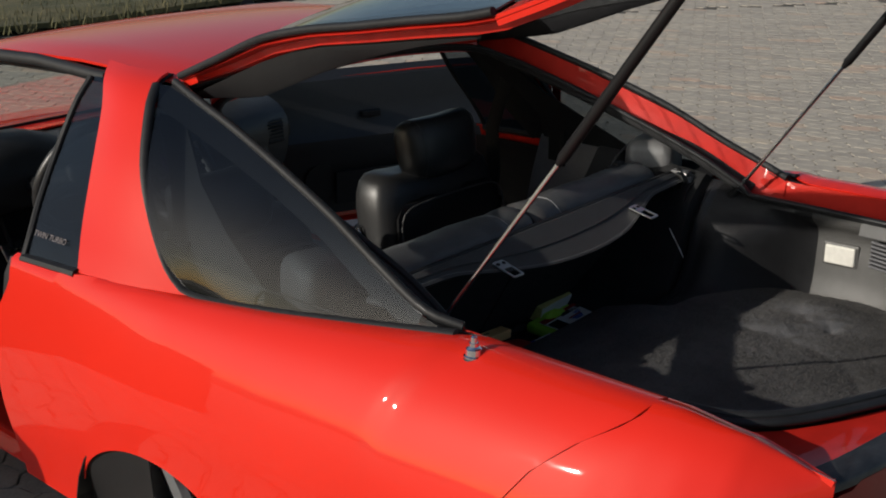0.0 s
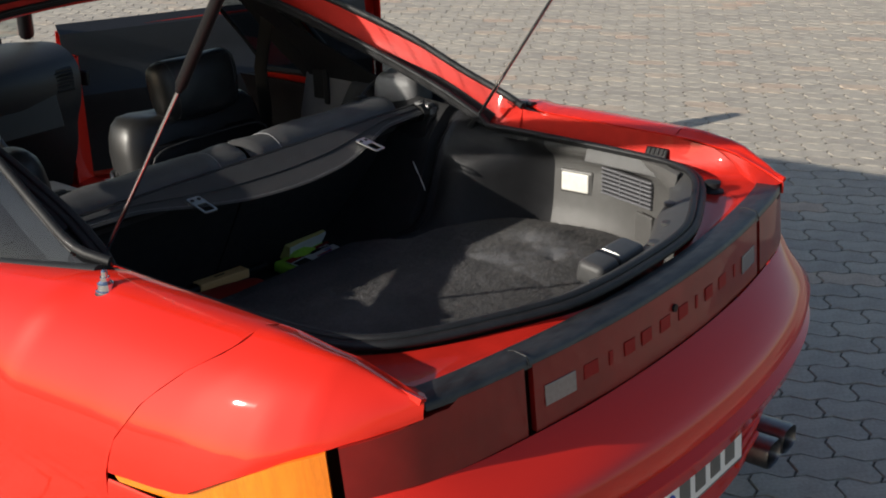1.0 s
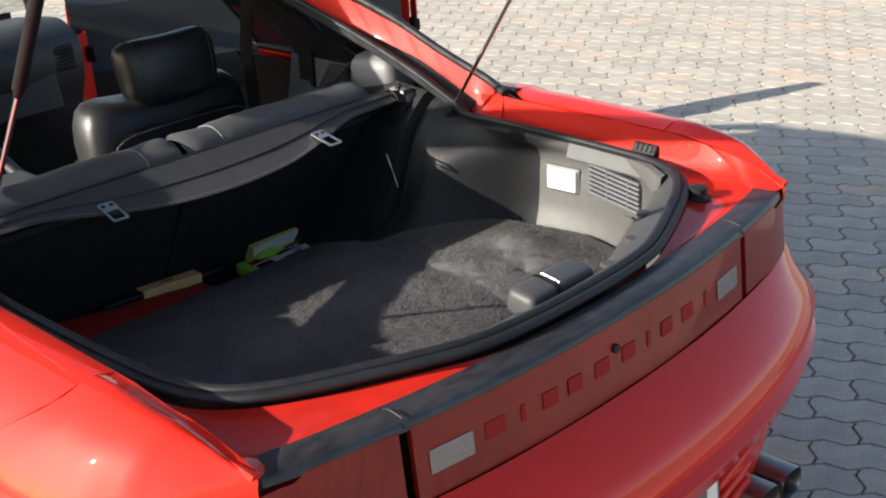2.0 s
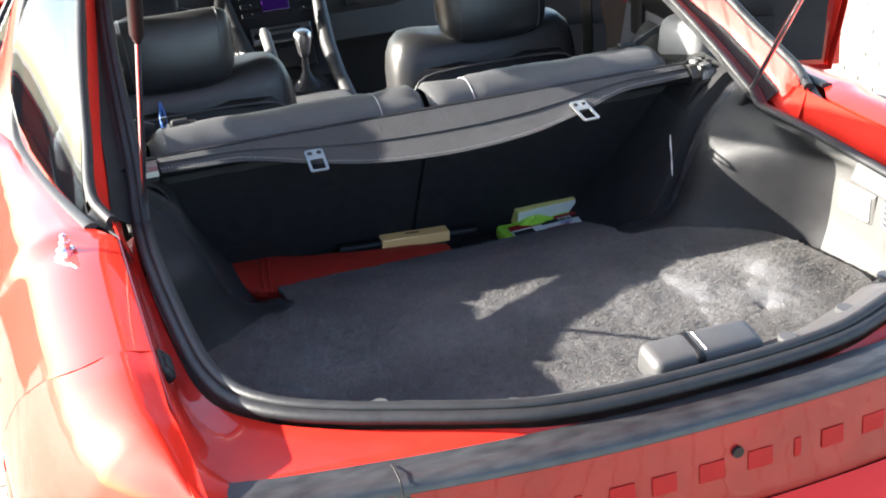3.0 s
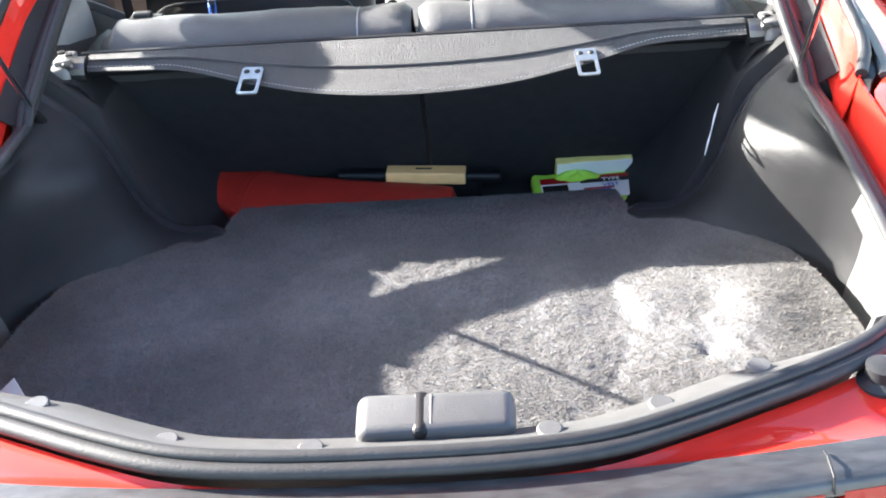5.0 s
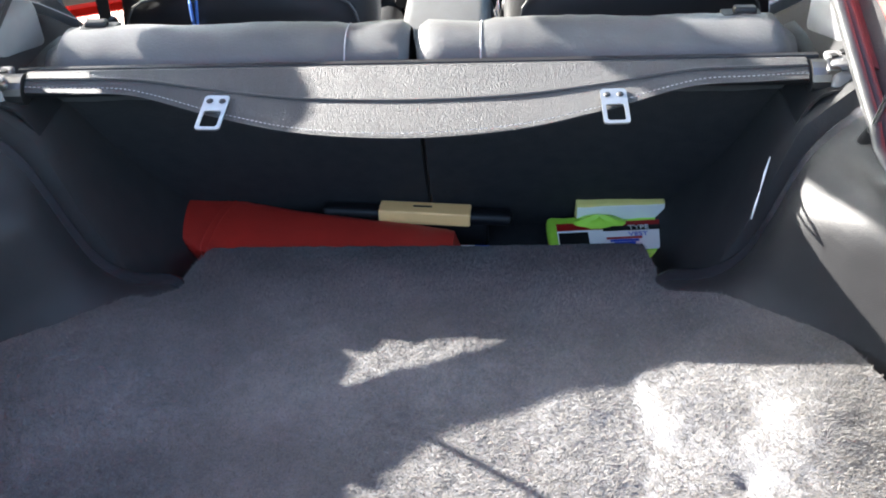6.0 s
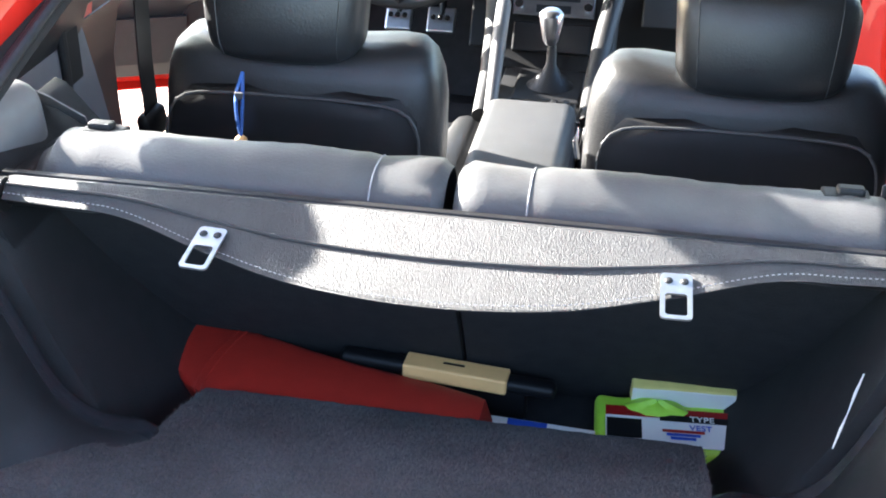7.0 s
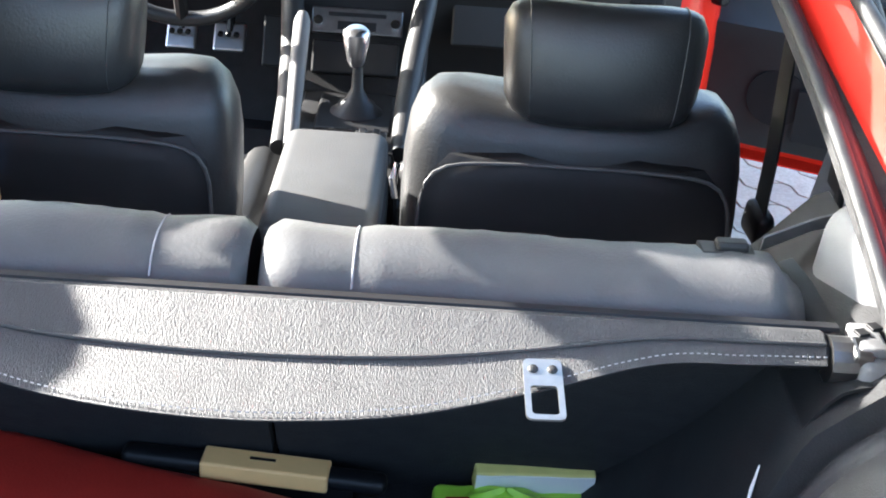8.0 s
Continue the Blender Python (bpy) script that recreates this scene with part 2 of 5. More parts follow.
# ---- paved ground ----
ground = tagged(part("ground", loft([[(-90, -90, -0.03), (90, -90, -0.03)], [(-90, 90, -0.03), (90, 90, -0.03)]]), PAVING_FAR), "sand-jointed concrete block paving of a sunlit yard", "ground", kind="structure")

# ---- the car: body shell ----
car = thing("sports_coupe", "red two-door sports coupe with raised rear hatch and open doors", "car", (0, 1.1, 0))

GUTTER = [(-0.10, 0.640), (-0.03, 0.645), (0.06, 0.654), (0.14, 0.664), (0.68, 0.668), (0.73, 0.700), (0.92, 0.738), (1.14, 0.770), (1.41, 0.800), (1.75, 0.868), (1.98, 0.877), (2.15, 0.880)]
EDGE_Z = [(-0.1, 0.876), (-0.03, 0.890), (0.03, 0.912), (0.10, 0.934), (0.25, 0.948), (0.68, 0.950), (0.73, 0.951), (0.92, 0.929), (1.14, 0.903), (1.39, 0.882), (1.73, 0.875), (2.15, 0.866)]
WIDEST = [(-0.1, 0.60), (-0.03, 0.655), (0.0, 0.712), (0.03, 0.756), (0.06, 0.788), (0.1, 0.820), (0.17, 0.854), (0.24, 0.872), (0.31, 0.884), (0.5, 0.902), (0.8, 0.918), (1.1, 0.928), (1.5, 0.930), (2.15, 0.920)]
AXLE_Y, ARCH, ARCH_TOP = 1.42, 0.362, 0.515


def side_profile(y):
    """The body's cross-section from the gutter edge over the shoulder down the flank."""
    xi, zi, xo = curve_at(y, GUTTER), curve_at(y, EDGE_Z), curve_at(y, WIDEST)
    w = xo - xi
    hump = 0.007 * min(1.0, max(0.0, (0.80 - y) / 0.20)) * min(1.0, max(0.0, (y - 0.02) / 0.12))
    return [(xi, y, zi), (xi + 0.012, y, zi + 0.25 * hump), (xi + 0.25 * w, y, zi + 0.004 + hump), (xi + 0.58 * w, y, zi - 0.035 + 0.5 * hump), (xi + 0.85 * w, y, zi - 0.125), (xo, y, zi - 0.25), (xo - 0.004, y, zi - 0.36), (xo - 0.012, y, 0.42), (xo - 0.05, y, 0.22)]


def arch_floor(y):
    d = abs(y - AXLE_Y)
    return 0.22 + (ARCH_TOP - 0.22) * math.sqrt(1 - (d / ARCH) ** 2) if d < ARCH else 0.22


def flank_rows(y0, y1, n, low=None):
    rows = []
    for k in range(n):
        y = lerp(k / (n - 1), y0, y1)
        pts = spline(side_profile(y), 60)
        cut = max(arch_floor(y), low(y) if low else 0)
        kept = [p for p in pts if p.z > cut]
        last = kept[-1].copy()
        last.z = cut
        kept.append(last)
        rows.append(spline(kept, 26))
    return rows


def seam_slant(y, z):
    """How far the seam between bumper cover and quarter panel runs forward, fading away from it."""
    fade = curve_at(y, [(0.10, 0.0), (0.312, 1.0), (0.95, 0.0)])
    return fade * curve_at(z, SEAM)


SEAM = [(0.20, 0.165), (0.70, 0.165), (0.76, 0.155), (0.84, 0.10), (0.90, 0.03), (0.93, -0.02), (0.95, -0.045)]


def slanted(rows):
    out = []
    for r in rows:
        line = []
        for p in r:
            d = seam_slant(p.y, p.z)
            f = max(0.0, min(1.0, (p.x - curve_at(p.y, GUTTER)) / (curve_at(p.y, WIDEST) - curve_at(p.y, GUTTER))))
            line.append(Vector((p.x + f * (curve_at(p.y + d, WIDEST) - curve_at(p.y, WIDEST)), p.y + d, p.z)))
        out.append(line)
    return out


def flip(rows):
    return [[(-p[0], p[1], p[2]) for p in r] for r in rows]


quarter = slanted(flank_rows(0.313, 1.98, 90))
# the shut line leans forward below the belt
quarter = [[(p.x, p.y + max(0.0, (p.y - 1.80) / 0.18) * curve_at(p.z, [(0.22, 0.10), (0.55, 0.10), (0.68, 0.085), (0.80, 0.0), (0.90, 0.0)]), p.z) for p in r] for r in quarter]
for rows in (flip(quarter), quarter):
    smooth(part("quarter_panel", loft(rows, thick=0.004), RED, car, "glossy red rear quarter panel"))

CORNER_LOW = [(-0.03, 0.862), (0.0, 0.849), (0.053, 0.833), (0.127, 0.805), (0.224, 0.756), (0.302, 0.712), (0.475, 0.702)]


def side_drop(y, z=0.745):
    """How far the bumper's upper edge sinks as it wraps round to the flank."""
    return 0.056 * min(1.0, max(0.0, y / 0.30)) * min(1.0, max(0.0, (z - 0.60) / 0.145))


# upper corners of the bumper cover behind the panel seam
corner = slanted(flank_rows(-0.026, 0.3108, 28, low=lambda y: curve_at(y + 0.155 * curve_at(y, [(0.10, 0.0), (0.312, 1.0)]), CORNER_LOW)))
for rows in (flip(corner), corner):
    smooth(part("bumper_corner", loft(rows, thick=0.004), RED, car, "glossy red upper corner of the rear bumper cover"))

BUMPER = [
    (0.745, [(0, -0.112), (0.25, -0.102), (0.45, -0.076), (0.60, -0.044), (0.70, 0.000), (0.77, 0.058), (0.82, 0.125), (0.852, 0.20), (0.880, 0.31), (0.894, 0.474)]),
    (0.737, [(0, -0.128), (0.25, -0.118), (0.45, -0.090), (0.61, -0.052), (0.71, -0.002), (0.78, 0.06), (0.828, 0.125), (0.858, 0.20), (0.883, 0.31), (0.897, 0.474)]),
    (0.716, [(0, -0.168), (0.25, -0.156), (0.46, -0.118), (0.63, -0.062), (0.74, 0.010), (0.80, 0.075), (0.838, 0.13), (0.864, 0.20), (0.885, 0.31), (0.899, 0.474)]),
    (0.690, [(0, -0.205), (0.25, -0.192), (0.47, -0.150), (0.66, -0.072), (0.785, 0.05), (0.848, 0.16), (0.886, 0.31), (0.900, 0.474)]),
    (0.660, [(0, -0.228), (0.25, -0.214), (0.48, -0.170), (0.68, -0.086), (0.80, 0.04), (0.856, 0.18), (0.886, 0.31), (0.900, 0.474)]),
    (0.640, [(0, -0.226), (0.25, -0.212), (0.48, -0.168), (0.68, -0.084), (0.80, 0.04), (0.856, 0.18), (0.886, 0.31), (0.900, 0.474)]),
    (0.632, [(0, -0.214), (0.25, -0.200), (0.475, -0.157), (0.67, -0.075), (0.79, 0.045), (0.850, 0.18), (0.882, 0.31), (0.896, 0.474)]),
    (0.612, [(0, -0.214), (0.25, -0.200), (0.475, -0.157), (0.67, -0.075), (0.79, 0.045), (0.850, 0.18), (0.882, 0.31), (0.896, 0.474)]),
    (0.600, [(0, -0.232), (0.25, -0.218), (0.48, -0.174), (0.68, -0.090), (0.80, 0.035), (0.856, 0.18), (0.886, 0.31), (0.900, 0.474)]),
    (0.560, [(0, -0.218), (0.25, -0.204), (0.48, -0.162), (0.68, -0.080), (0.80, 0.04), (0.856, 0.18), (0.886, 0.31), (0.900, 0.474)]),
    (0.535, [(0, -0.170), (0.25, -0.160), (0.48, -0.125), (0.67, -0.055), (0.79, 0.05), (0.848, 0.18), (0.878, 0.31), (0.892, 0.474)]),
    (0.510, [(0, -0.128), (0.25, -0.120), (0.47, -0.095), (0.65, -0.030), (0.775, 0.06), (0.842, 0.19), (0.876, 0.31), (0.890, 0.474)]),
    (0.380, [(0, -0.118), (0.25, -0.110), (0.47, -0.088), (0.65, -0.025), (0.77, 0.065), (0.838, 0.19), (0.870, 0.31), (0.884, 0.474)]),
    (0.260, [(0, -0.095), (0.25, -0.090), (0.46, -0.065), (0.63, 0.0), (0.75, 0.09), (0.82, 0.20), (0.850, 0.31), (0.864, 0.474)]),
]
bumper = smooth(part("rear_bumper", loft([[(p.x, p.y, z - side_drop(p.y, z)) for p in spline([(x, y, 0) for x, y in across(half)], 90)] for z, half in BUMPER], thick=-0.004), RED, car, "glossy red wraparound rear bumper"))
# tail panel: dark strip on top, lens band below
def tail_curve(n=120):
    half = [(0, -0.100), (0.15, -0.097), (0.30, -0.085), (0.43, -0.068), (0.56, -0.046), (0.64, -0.024), (0.70, 0.004), (0.76, 0.052), (0.807, 0.112), (0.84, 0.19), (0.868, 0.30), (0.886, 0.40), (0.894, 0.46)]
    return spline([(x, y, 0) for x, y in across(half)], n)


def band(curve, z0, z1, lean=0.0, a=0, b=None):
    lo, hi = [], []
    for p in curve[a:b]:
        foot = z0 - side_drop(p.y)
        lo.append((p.x, p.y - lean, foot))
        hi.append((p.x, p.y, min(z1, max(foot + 0.004, curve_at(p.y, CORNER_LOW) - 0.002)) if abs(p.x) > 0.6 else z1))
    return [lo, hi]


curve = tail_curve()
full = len(curve)
inside = [i for i, p in enumerate(curve) if abs(p.x) < 0.428]
lens_mid = part("tail_panel", loft(band(curve, 0.748, 0.872, 0.010, inside[0], inside[-1] + 1), thick=0.012), TAIL_RED, car, "smoked red full-width tail lamp panel")
smooth(lens_mid)
for a, b in ((0, inside[0]), (inside[-1] + 1, full)):
    side_curve = [p for p in curve[a:b] if 0.432 < abs(p.x) < 0.768]
    lamp = smooth(part("tail_lamp", loft(band(side_curve, 0.748, 0.872, 0.010), thick=0.012), TAIL_RED, car, "smoked red tail lamp"))
    amber_curve = [p for p in curve[a:b] if abs(p.x) >= 0.764]
    smooth(part("indicator", loft(band(amber_curve, 0.748, 0.872, 0.010), thick=0.012), AMBER, lamp, "ribbed amber indicator lens"))
strip_top = [p for p in curve if abs(p.x) < 0.646]
rows = []
for off, z in ((0.0, 0.868), (0.002, 0.879), (0.007, 0.884), (0.030, 0.886), (0.056, 0.886), (0.062, 0.878)):
    rows.append([(p.x, p.y + off, z) for p in strip_top])
strip = smooth(part("tail_strip", loft(rows, thick=0.005), STRIP, car, "weathered black plastic strip above the tail lamps"))

# red sill deck between seal and strip, and the drain gutters at the sides
SEAL = [(0, -0.034), (0.12, -0.031), (0.22, -0.018), (0.30, 0.010), (0.38, 0.046), (0.46, 0.084), (0.53, 0.128), (0.58, 0.185), (0.604, 0.262), (0.614, 0.36), (0.621, 0.50), (0.625, 0.66), (0.622, 0.80)]


def seal_curve(shift=0.0, n=120):
    pts = spline([(x, y, 0) for x, y in across(SEAL)], n)
    out = []
    for i, p in enumerate(pts):
        d = (pts[min(i + 1, n - 1)] - pts[max(i - 1, 0)]).normalized()
        out.append(p + Vector((d.y, -d.x, 0)) * shift)
    return out


DECK = [(0, -0.042), (0.15, -0.040), (0.30, -0.028), (0.43, -0.011), (0.54, 0.006), (0.61, 0.020), (0.644, 0.046), (0.656, 0.12), (0.661, 0.20), (0.662, 0.35), (0.663, 0.55), (0.664, 0.70), (0.672, 0.80)]
deck_out = spline([(x, y, 0) for x, y in across(DECK)], 120)
deck_rows = []
for v in (0.0, 0.12, 0.3, 0.5, 0.66, 0.78, 0.86, 0.92, 0.96, 1.0):
    row = []
    for p, q in zip(seal_curve(0.006), deck_out):
        side = min(1.0, max(0.0, (q.y - 0.05) / 0.10))
        low = 0.884 - 0.005 * math.sin(math.pi * v) - 0.004 * side * math.sin(math.pi * min(1, v * 1.1))
        low -= 0.010 * max(0.0, 1 - abs(q.x) / 0.32)
        rise = (curve_at(q.y, EDGE_Z) - 0.003 - 0.884) * side * max(0.0, (v - 0.6) / 0.4) ** 1.4
        row.append((lerp(v, p.x * (1 + 0.012 * side), q.x), lerp(v, p.y, q.y), low + rise))
    deck_rows.append(row)
smooth(part("rear_deck", loft(deck_rows, thick=-0.003), RED_MATTE, car, "red painted sill and drain gutter round the boot"))

for sx in (-1, 1):
    well = []
    for v in (0.0, 0.3, 0.6, 0.85, 1.0):
        row = []
        for k in range(9):
            x0, y0 = lerp(k / 8, 0.56, 0.660), curve_at(lerp(k / 8, 0.56, 0.660), DECK[:9])
            y1 = lerp(k / 8, -0.022, 0.19)
            row.append((sx * lerp(v, x0, curve_at(y1, GUTTER) + 0.002), lerp(v, y0, y1), lerp(v ** 2, 0.8785, curve_at(y1, EDGE_Z) - 0.006)))
        well.append(row)
    smooth(part("corner_well", loft(well, thick=-0.003), RED_MATTE, car, "red painted corner beside the tail strip"))

# rubber seal round the opening: low at the tail, then up the pillars to the roof
PILLAR = [(0.622, 0.80, 0.912), (0.613, 0.88, 0.952), (0.608, 0.95, 0.984), (0.602, 1.09, 1.034), (0.592, 1.27, 1.092), (0.572, 1.48, 1.156), (0.545, 1.60, 1.192), (0.46, 1.665, 1.226), (0.22, 1.69, 1.248), (0, 1.70, 1.254)]
ring = [(p.x, p.y, 0.900) for p in seal_curve(0.0, 90)]
up_r = [tuple(p) for p in spline(PILLAR, 50)][1:]
path = [*ring, *up_r, *list(reversed(mirrored(up_r)))[1:]]
for r, dz, dn in ((0.011, -0.002, 0.0), (0.0085, 0.006, -0.013)):
    pts = []
    for i, p in enumerate(path):
        c = Vector((0, 0.75, p[2]))
        d = (Vector(p) - c)
        d.z = 0
        d.normalize()
        pts.append(Vector(p) + d * dn + Vector((0, 0, dz)))
    pts.append(pts[0])
    smooth(part("boot_seal", tube(pts, r, 12, flat=0.78), RUBBER, car, "black rubber boot seal"))

# red gutter and window moulding up the rear pillars
DIAG = [(0.668, 0.72, 0.950), (0.690, 0.80, 0.970), (0.676, 0.93, 1.022), (0.658, 1.085, 1.092), (0.636, 1.25, 1.150), (0.610, 1.425, 1.203), (0.592, 1.58, 1.246), (0.575, 1.70, 1.278)]
low_line = [(0.625, 0.72, 0.890), (0.626, 0.80, 0.906), (0.620, 0.93, 0.978), (0.612, 1.085, 1.034), (0.602, 1.25, 1.087), (0.586, 1.425, 1.142), (0.560, 1.58, 1.190), (0.520, 1.70, 1.238)]
for sx in (-1, 1):
    a_, b_ = spline([(sx * x, y, z) for x, y, z in low_line], 40), spline([(sx * x, y, z) for x, y, z in DIAG], 40)
    for name, profile, coat, words in (("pillar_gutter", ((0.42, 0.041), (0.6, 0.037), (0.8, 0.019), (1.0, -0.002)), RED_MATTE, "red painted gutter along the rear pillar"), ("seal_flange", ((-0.16, 0.014), (0.0, 0.004), (0.2, 0.020), (0.42, 0.039)), RUBBER, "black seal flange along the rear pillar")):
        first = 8 if name == "seal_flange" else 0
        rows = [[p.lerp(q, v) - Vector((0, 0, dip)) for p, q in zip(a_[first:], b_[first:])] for v, dip in profile]
        smooth(part(name, loft(rows, thick=0.003), coat, car, words))
    smooth(part("window_moulding", tube([p + Vector((0, 0, 0.004)) for p in b_], 0.010, 8), RUBBER, car, "black window moulding"))
    smooth(part("bright_line", tube([p + Vector((sx * 0.007, -0.003, 0.008)) for p in b_[3:]], 0.0011, 6), REEL, car, "thin grey trim line"))
    # inner pillar lining
    rows = []
    for dx, dz in ((-0.012, 0.006), (-0.015, -0.004), (-0.008, -0.012), (0.016, -0.006), (0.042, 0.010)):
        rows.append([(sx * (p.x + dx), p.y + 0.01, p.z + dz) for p in spline(PILLAR[:7], 40)])
    smooth(part("pillar_lining", loft(rows, thick=0.003), FELT, car, "black pillar lining"))

# rear quarter windows: glass over a dark border
WIN_LOW = [(0.702, 0.71, 0.955), (0.738, 0.918, 0.931), (0.770, 1.14, 0.905), (0.798, 1.375, 0.886)]
WIN_FRONT = [(0.798, 1.375, 0.886), (0.800, 1.455, 0.914), (0.776, 1.538, 0.994), (0.735, 1.622, 1.112), (0.655, 1.698, 1.232), (0.600, 1.740, 1.276)]
EDGE = WIN_LOW + WIN_FRONT[1:] + DIAG[1:]
terms = np.array([(1, y, z, y * z, z * z) for x, y, z in EDGE])
PANE = np.linalg.lstsq(terms, np.array([x for x, y, z in EDGE]), rcond=None)[0]


def pane_x(y, z):
    """The smooth bowed surface of the quarter glass."""
    return float(np.dot(PANE, (1, y, z, y * z, z * z)))


for sx in (-1, 1):
    lo = spline([(sx * x, y, z) for x, y, z in WIN_LOW + WIN_FRONT[1:]], 40)
    below, above = [(p.y, p.z) for p in lo], [(y, z) for x, y, z in DIAG]
    rows = []
    for k in range(44):
        y = lerp(k / 43, 0.715, 1.752)
        z0, z1 = curve_at(y, below), curve_at(y, above) - 0.002
        rows.append([(sx * (pane_x(y, lerp(v, z0, z1)) + 0.003), y, lerp(v, z0, max(z0 + 0.001, z1))) for v in (0, 0.2, 0.4, 0.6, 0.8, 1)])
    pane = smooth(part("quarter_window", loft(rows, thick=0.003), GLASS_DARK, car, "dark tinted rear quarter window"))
    pane.visible_shadow = False
    corner_rows = [[(sx * (curve_at(y, GUTTER) - 0.004), y, curve_at(y, EDGE_Z) - 0.002), (sx * (curve_at(y + 0.02, [(b, a) for a, b, c in DIAG]) - 0.004), y + 0.02, curve_at(y + 0.02, above) - 0.008)] for y in (0.665, 0.70, 0.74, 0.78)]
    smooth(part("glass_border", loft(corner_rows, thick=0.003), BLACK, pane, "black printed border in the glass corner"))
    strip_rows = [[(sx * (pane_x(y, z - o) - 0.004), y, z - o) for y, z in ((y, curve_at(y, above)) for y in [0.80 + 0.02 * k for k in range(46)])] for o in (0.0, 0.015, 0.030, 0.044)]
    smooth(part("glass_border", loft(strip_rows, thick=0.0015), BLACK, pane, "black printed border along the pillar"))
    smooth(part("window_border", tube(lo, 0.012, 8, flat=0.5), RUBBER, pane, "black rubber window border"))

# C-pillar skins and the dark triangular panel behind the door
PIL_BACK = [(0.798, 1.375, 0.884), (0.803, 1.455, 0.914), (0.779, 1.538, 0.994), (0.738, 1.622, 1.112), (0.658, 1.698, 1.232), (0.600, 1.742, 1.280), (0.55, 1.76, 1.294)]
PIL_FRONT = [(0.872, 1.727, 0.877), (0.845, 1.752, 0.922), (0.804, 1.787, 0.984), (0.740, 1.825, 1.100), (0.666, 1.880, 1.206), (0.612, 1.94, 1.268), (0.55, 2.0, 1.296)]
TRI_FRONT = [(0.880, 1.945, 0.868), (0.852, 1.95, 0.920), (0.812, 1.965, 0.986), (0.745, 1.985, 1.082), (0.668, 1.99, 1.202), (0.614, 1.99, 1.264)]
for sx in (-1, 1):
    a_, b_ = spline([(sx * x, y, z) for x, y, z in PIL_BACK], 24), spline([(sx * x, y, z) for x, y, z in PIL_FRONT], 24)
    rows = [[p.lerp(q, v) + Vector((sx * 0.014 * math.sin(math.pi * v), 0, 0)) for p, q in zip(a_, b_)] for v in (0, 0.2, 0.4, 0.6, 0.8, 1)]
    smooth(part("c_pillar", loft(rows, thick=0.006), RED, car, "glossy red roof pillar"))
    smooth(part("c_pillar_lining", loft([[p - Vector((sx * 0.016, 0, 0.006)) for p in r] for r in rows], thick=0.003), FELT, car, "black roof pillar lining"))
    c_ = spline([(sx * x, y, z) for x, y, z in TRI_FRONT], 24)
    d_ = spline([(sx * x, y, z) for x, y, z in PIL_FRONT[:6]], 24)
    tri = smooth(part("pillar_pane", loft([d_, c_], thick=0.004), GLASS_DARK, car, "small dark tinted pillar pane with lettering"))
    tri.visible_shadow = False
    part("panel_edge", tube(c_, 0.009, 8), RUBBER, tri)
    part("panel_foot", tube([d_[0] + Vector((0, 0, -0.004)), c_[0] + Vector((0, 0, -0.004))], 0.016, 8, flat=0.8), TRIM, tri, "grey rubber foot")
    lining = [[(0.735, 1.22, 0.92), (0.735, 1.40, 0.92), (0.735, 1.58, 0.92)], [(0.70, 1.38, 1.0), (0.70, 1.46, 1.0), (0.70, 1.575, 1.0)], [(0.655, 1.52, 1.08), (0.655, 1.57, 1.08), (0.655, 1.64, 1.08)], [(0.585, 1.66, 1.20), (0.585, 1.70, 1.20), (0.585, 1.76, 1.20)]]
    smooth(part("b_pillar_lining", loft([[(sx * x, y, z) for x, y, z in r] for r in lining], thick=0.006), TRIM, car, "grey B-pillar lining"))

for sx in (-1, 1):
    rows = [[(sx * (curve_at(y, WIDEST) - dx), y, z) for dx, z in ((0.06, 0.25), (0.022, 0.40), (0.016, 0.58), (0.018, 0.70), (0.040, 0.80), (0.062, 0.84))] for y in (1.45, 1.6, 1.75, 1.9, 2.0, 2.05)]
    smooth(part("b_post_lining", loft(rows, thick=0.003), TRIM, car, "dark grey door post lining"))

lettering = bpy.data.curves.new("lettering", "FONT")
lettering.body, lettering.size, lettering.extrude = "TWIN TURBO", 0.021, 0.0006
text = new("lettering", lettering)
text.parent = car
text.data.materials.append(SMOKE)
across_way = (Vector(PIL_FRONT[1]) - Vector(TRI_FRONT[1]))
across_way.x *= -1
up_way = Vector((0.30, 0.02, 0.40))
ex = across_way.normalized()
ez = ex.cross(up_way).normalized()
ey = ez.cross(ex)
m = Matrix((ex, ey, ez)).transposed().to_4x4()
m.translation = Vector((-TRI_FRONT[1][0], TRI_FRONT[1][1], TRI_FRONT[1][2])) + ex * 0.02 + ez * 0.006 - ey * 0.004
text.matrix_world = car.matrix_basis.inverted() @ m
text.matrix_parent_inverse = Matrix()

# ---- cargo area ----
FLOOR_X = [(0.19, 0.540), (0.25, 0.580), (0.30, 0.610), (0.40, 0.642), (0.48, 0.655), (0.60, 0.650), (0.66, 0.628), (0.72, 0.59), (0.78, 0.545), (0.84, 0.49), (0.88, 0.42), (0.92, 0.365), (0.96, 0.355), (1.45, 0.355)]


CREST = [(0.350, 0.632), (0.425, 0.648), (0.472, 0.680), (0.502, 0.738), (0.526, 0.798), (0.549, 0.846), (0.575, 0.878)]


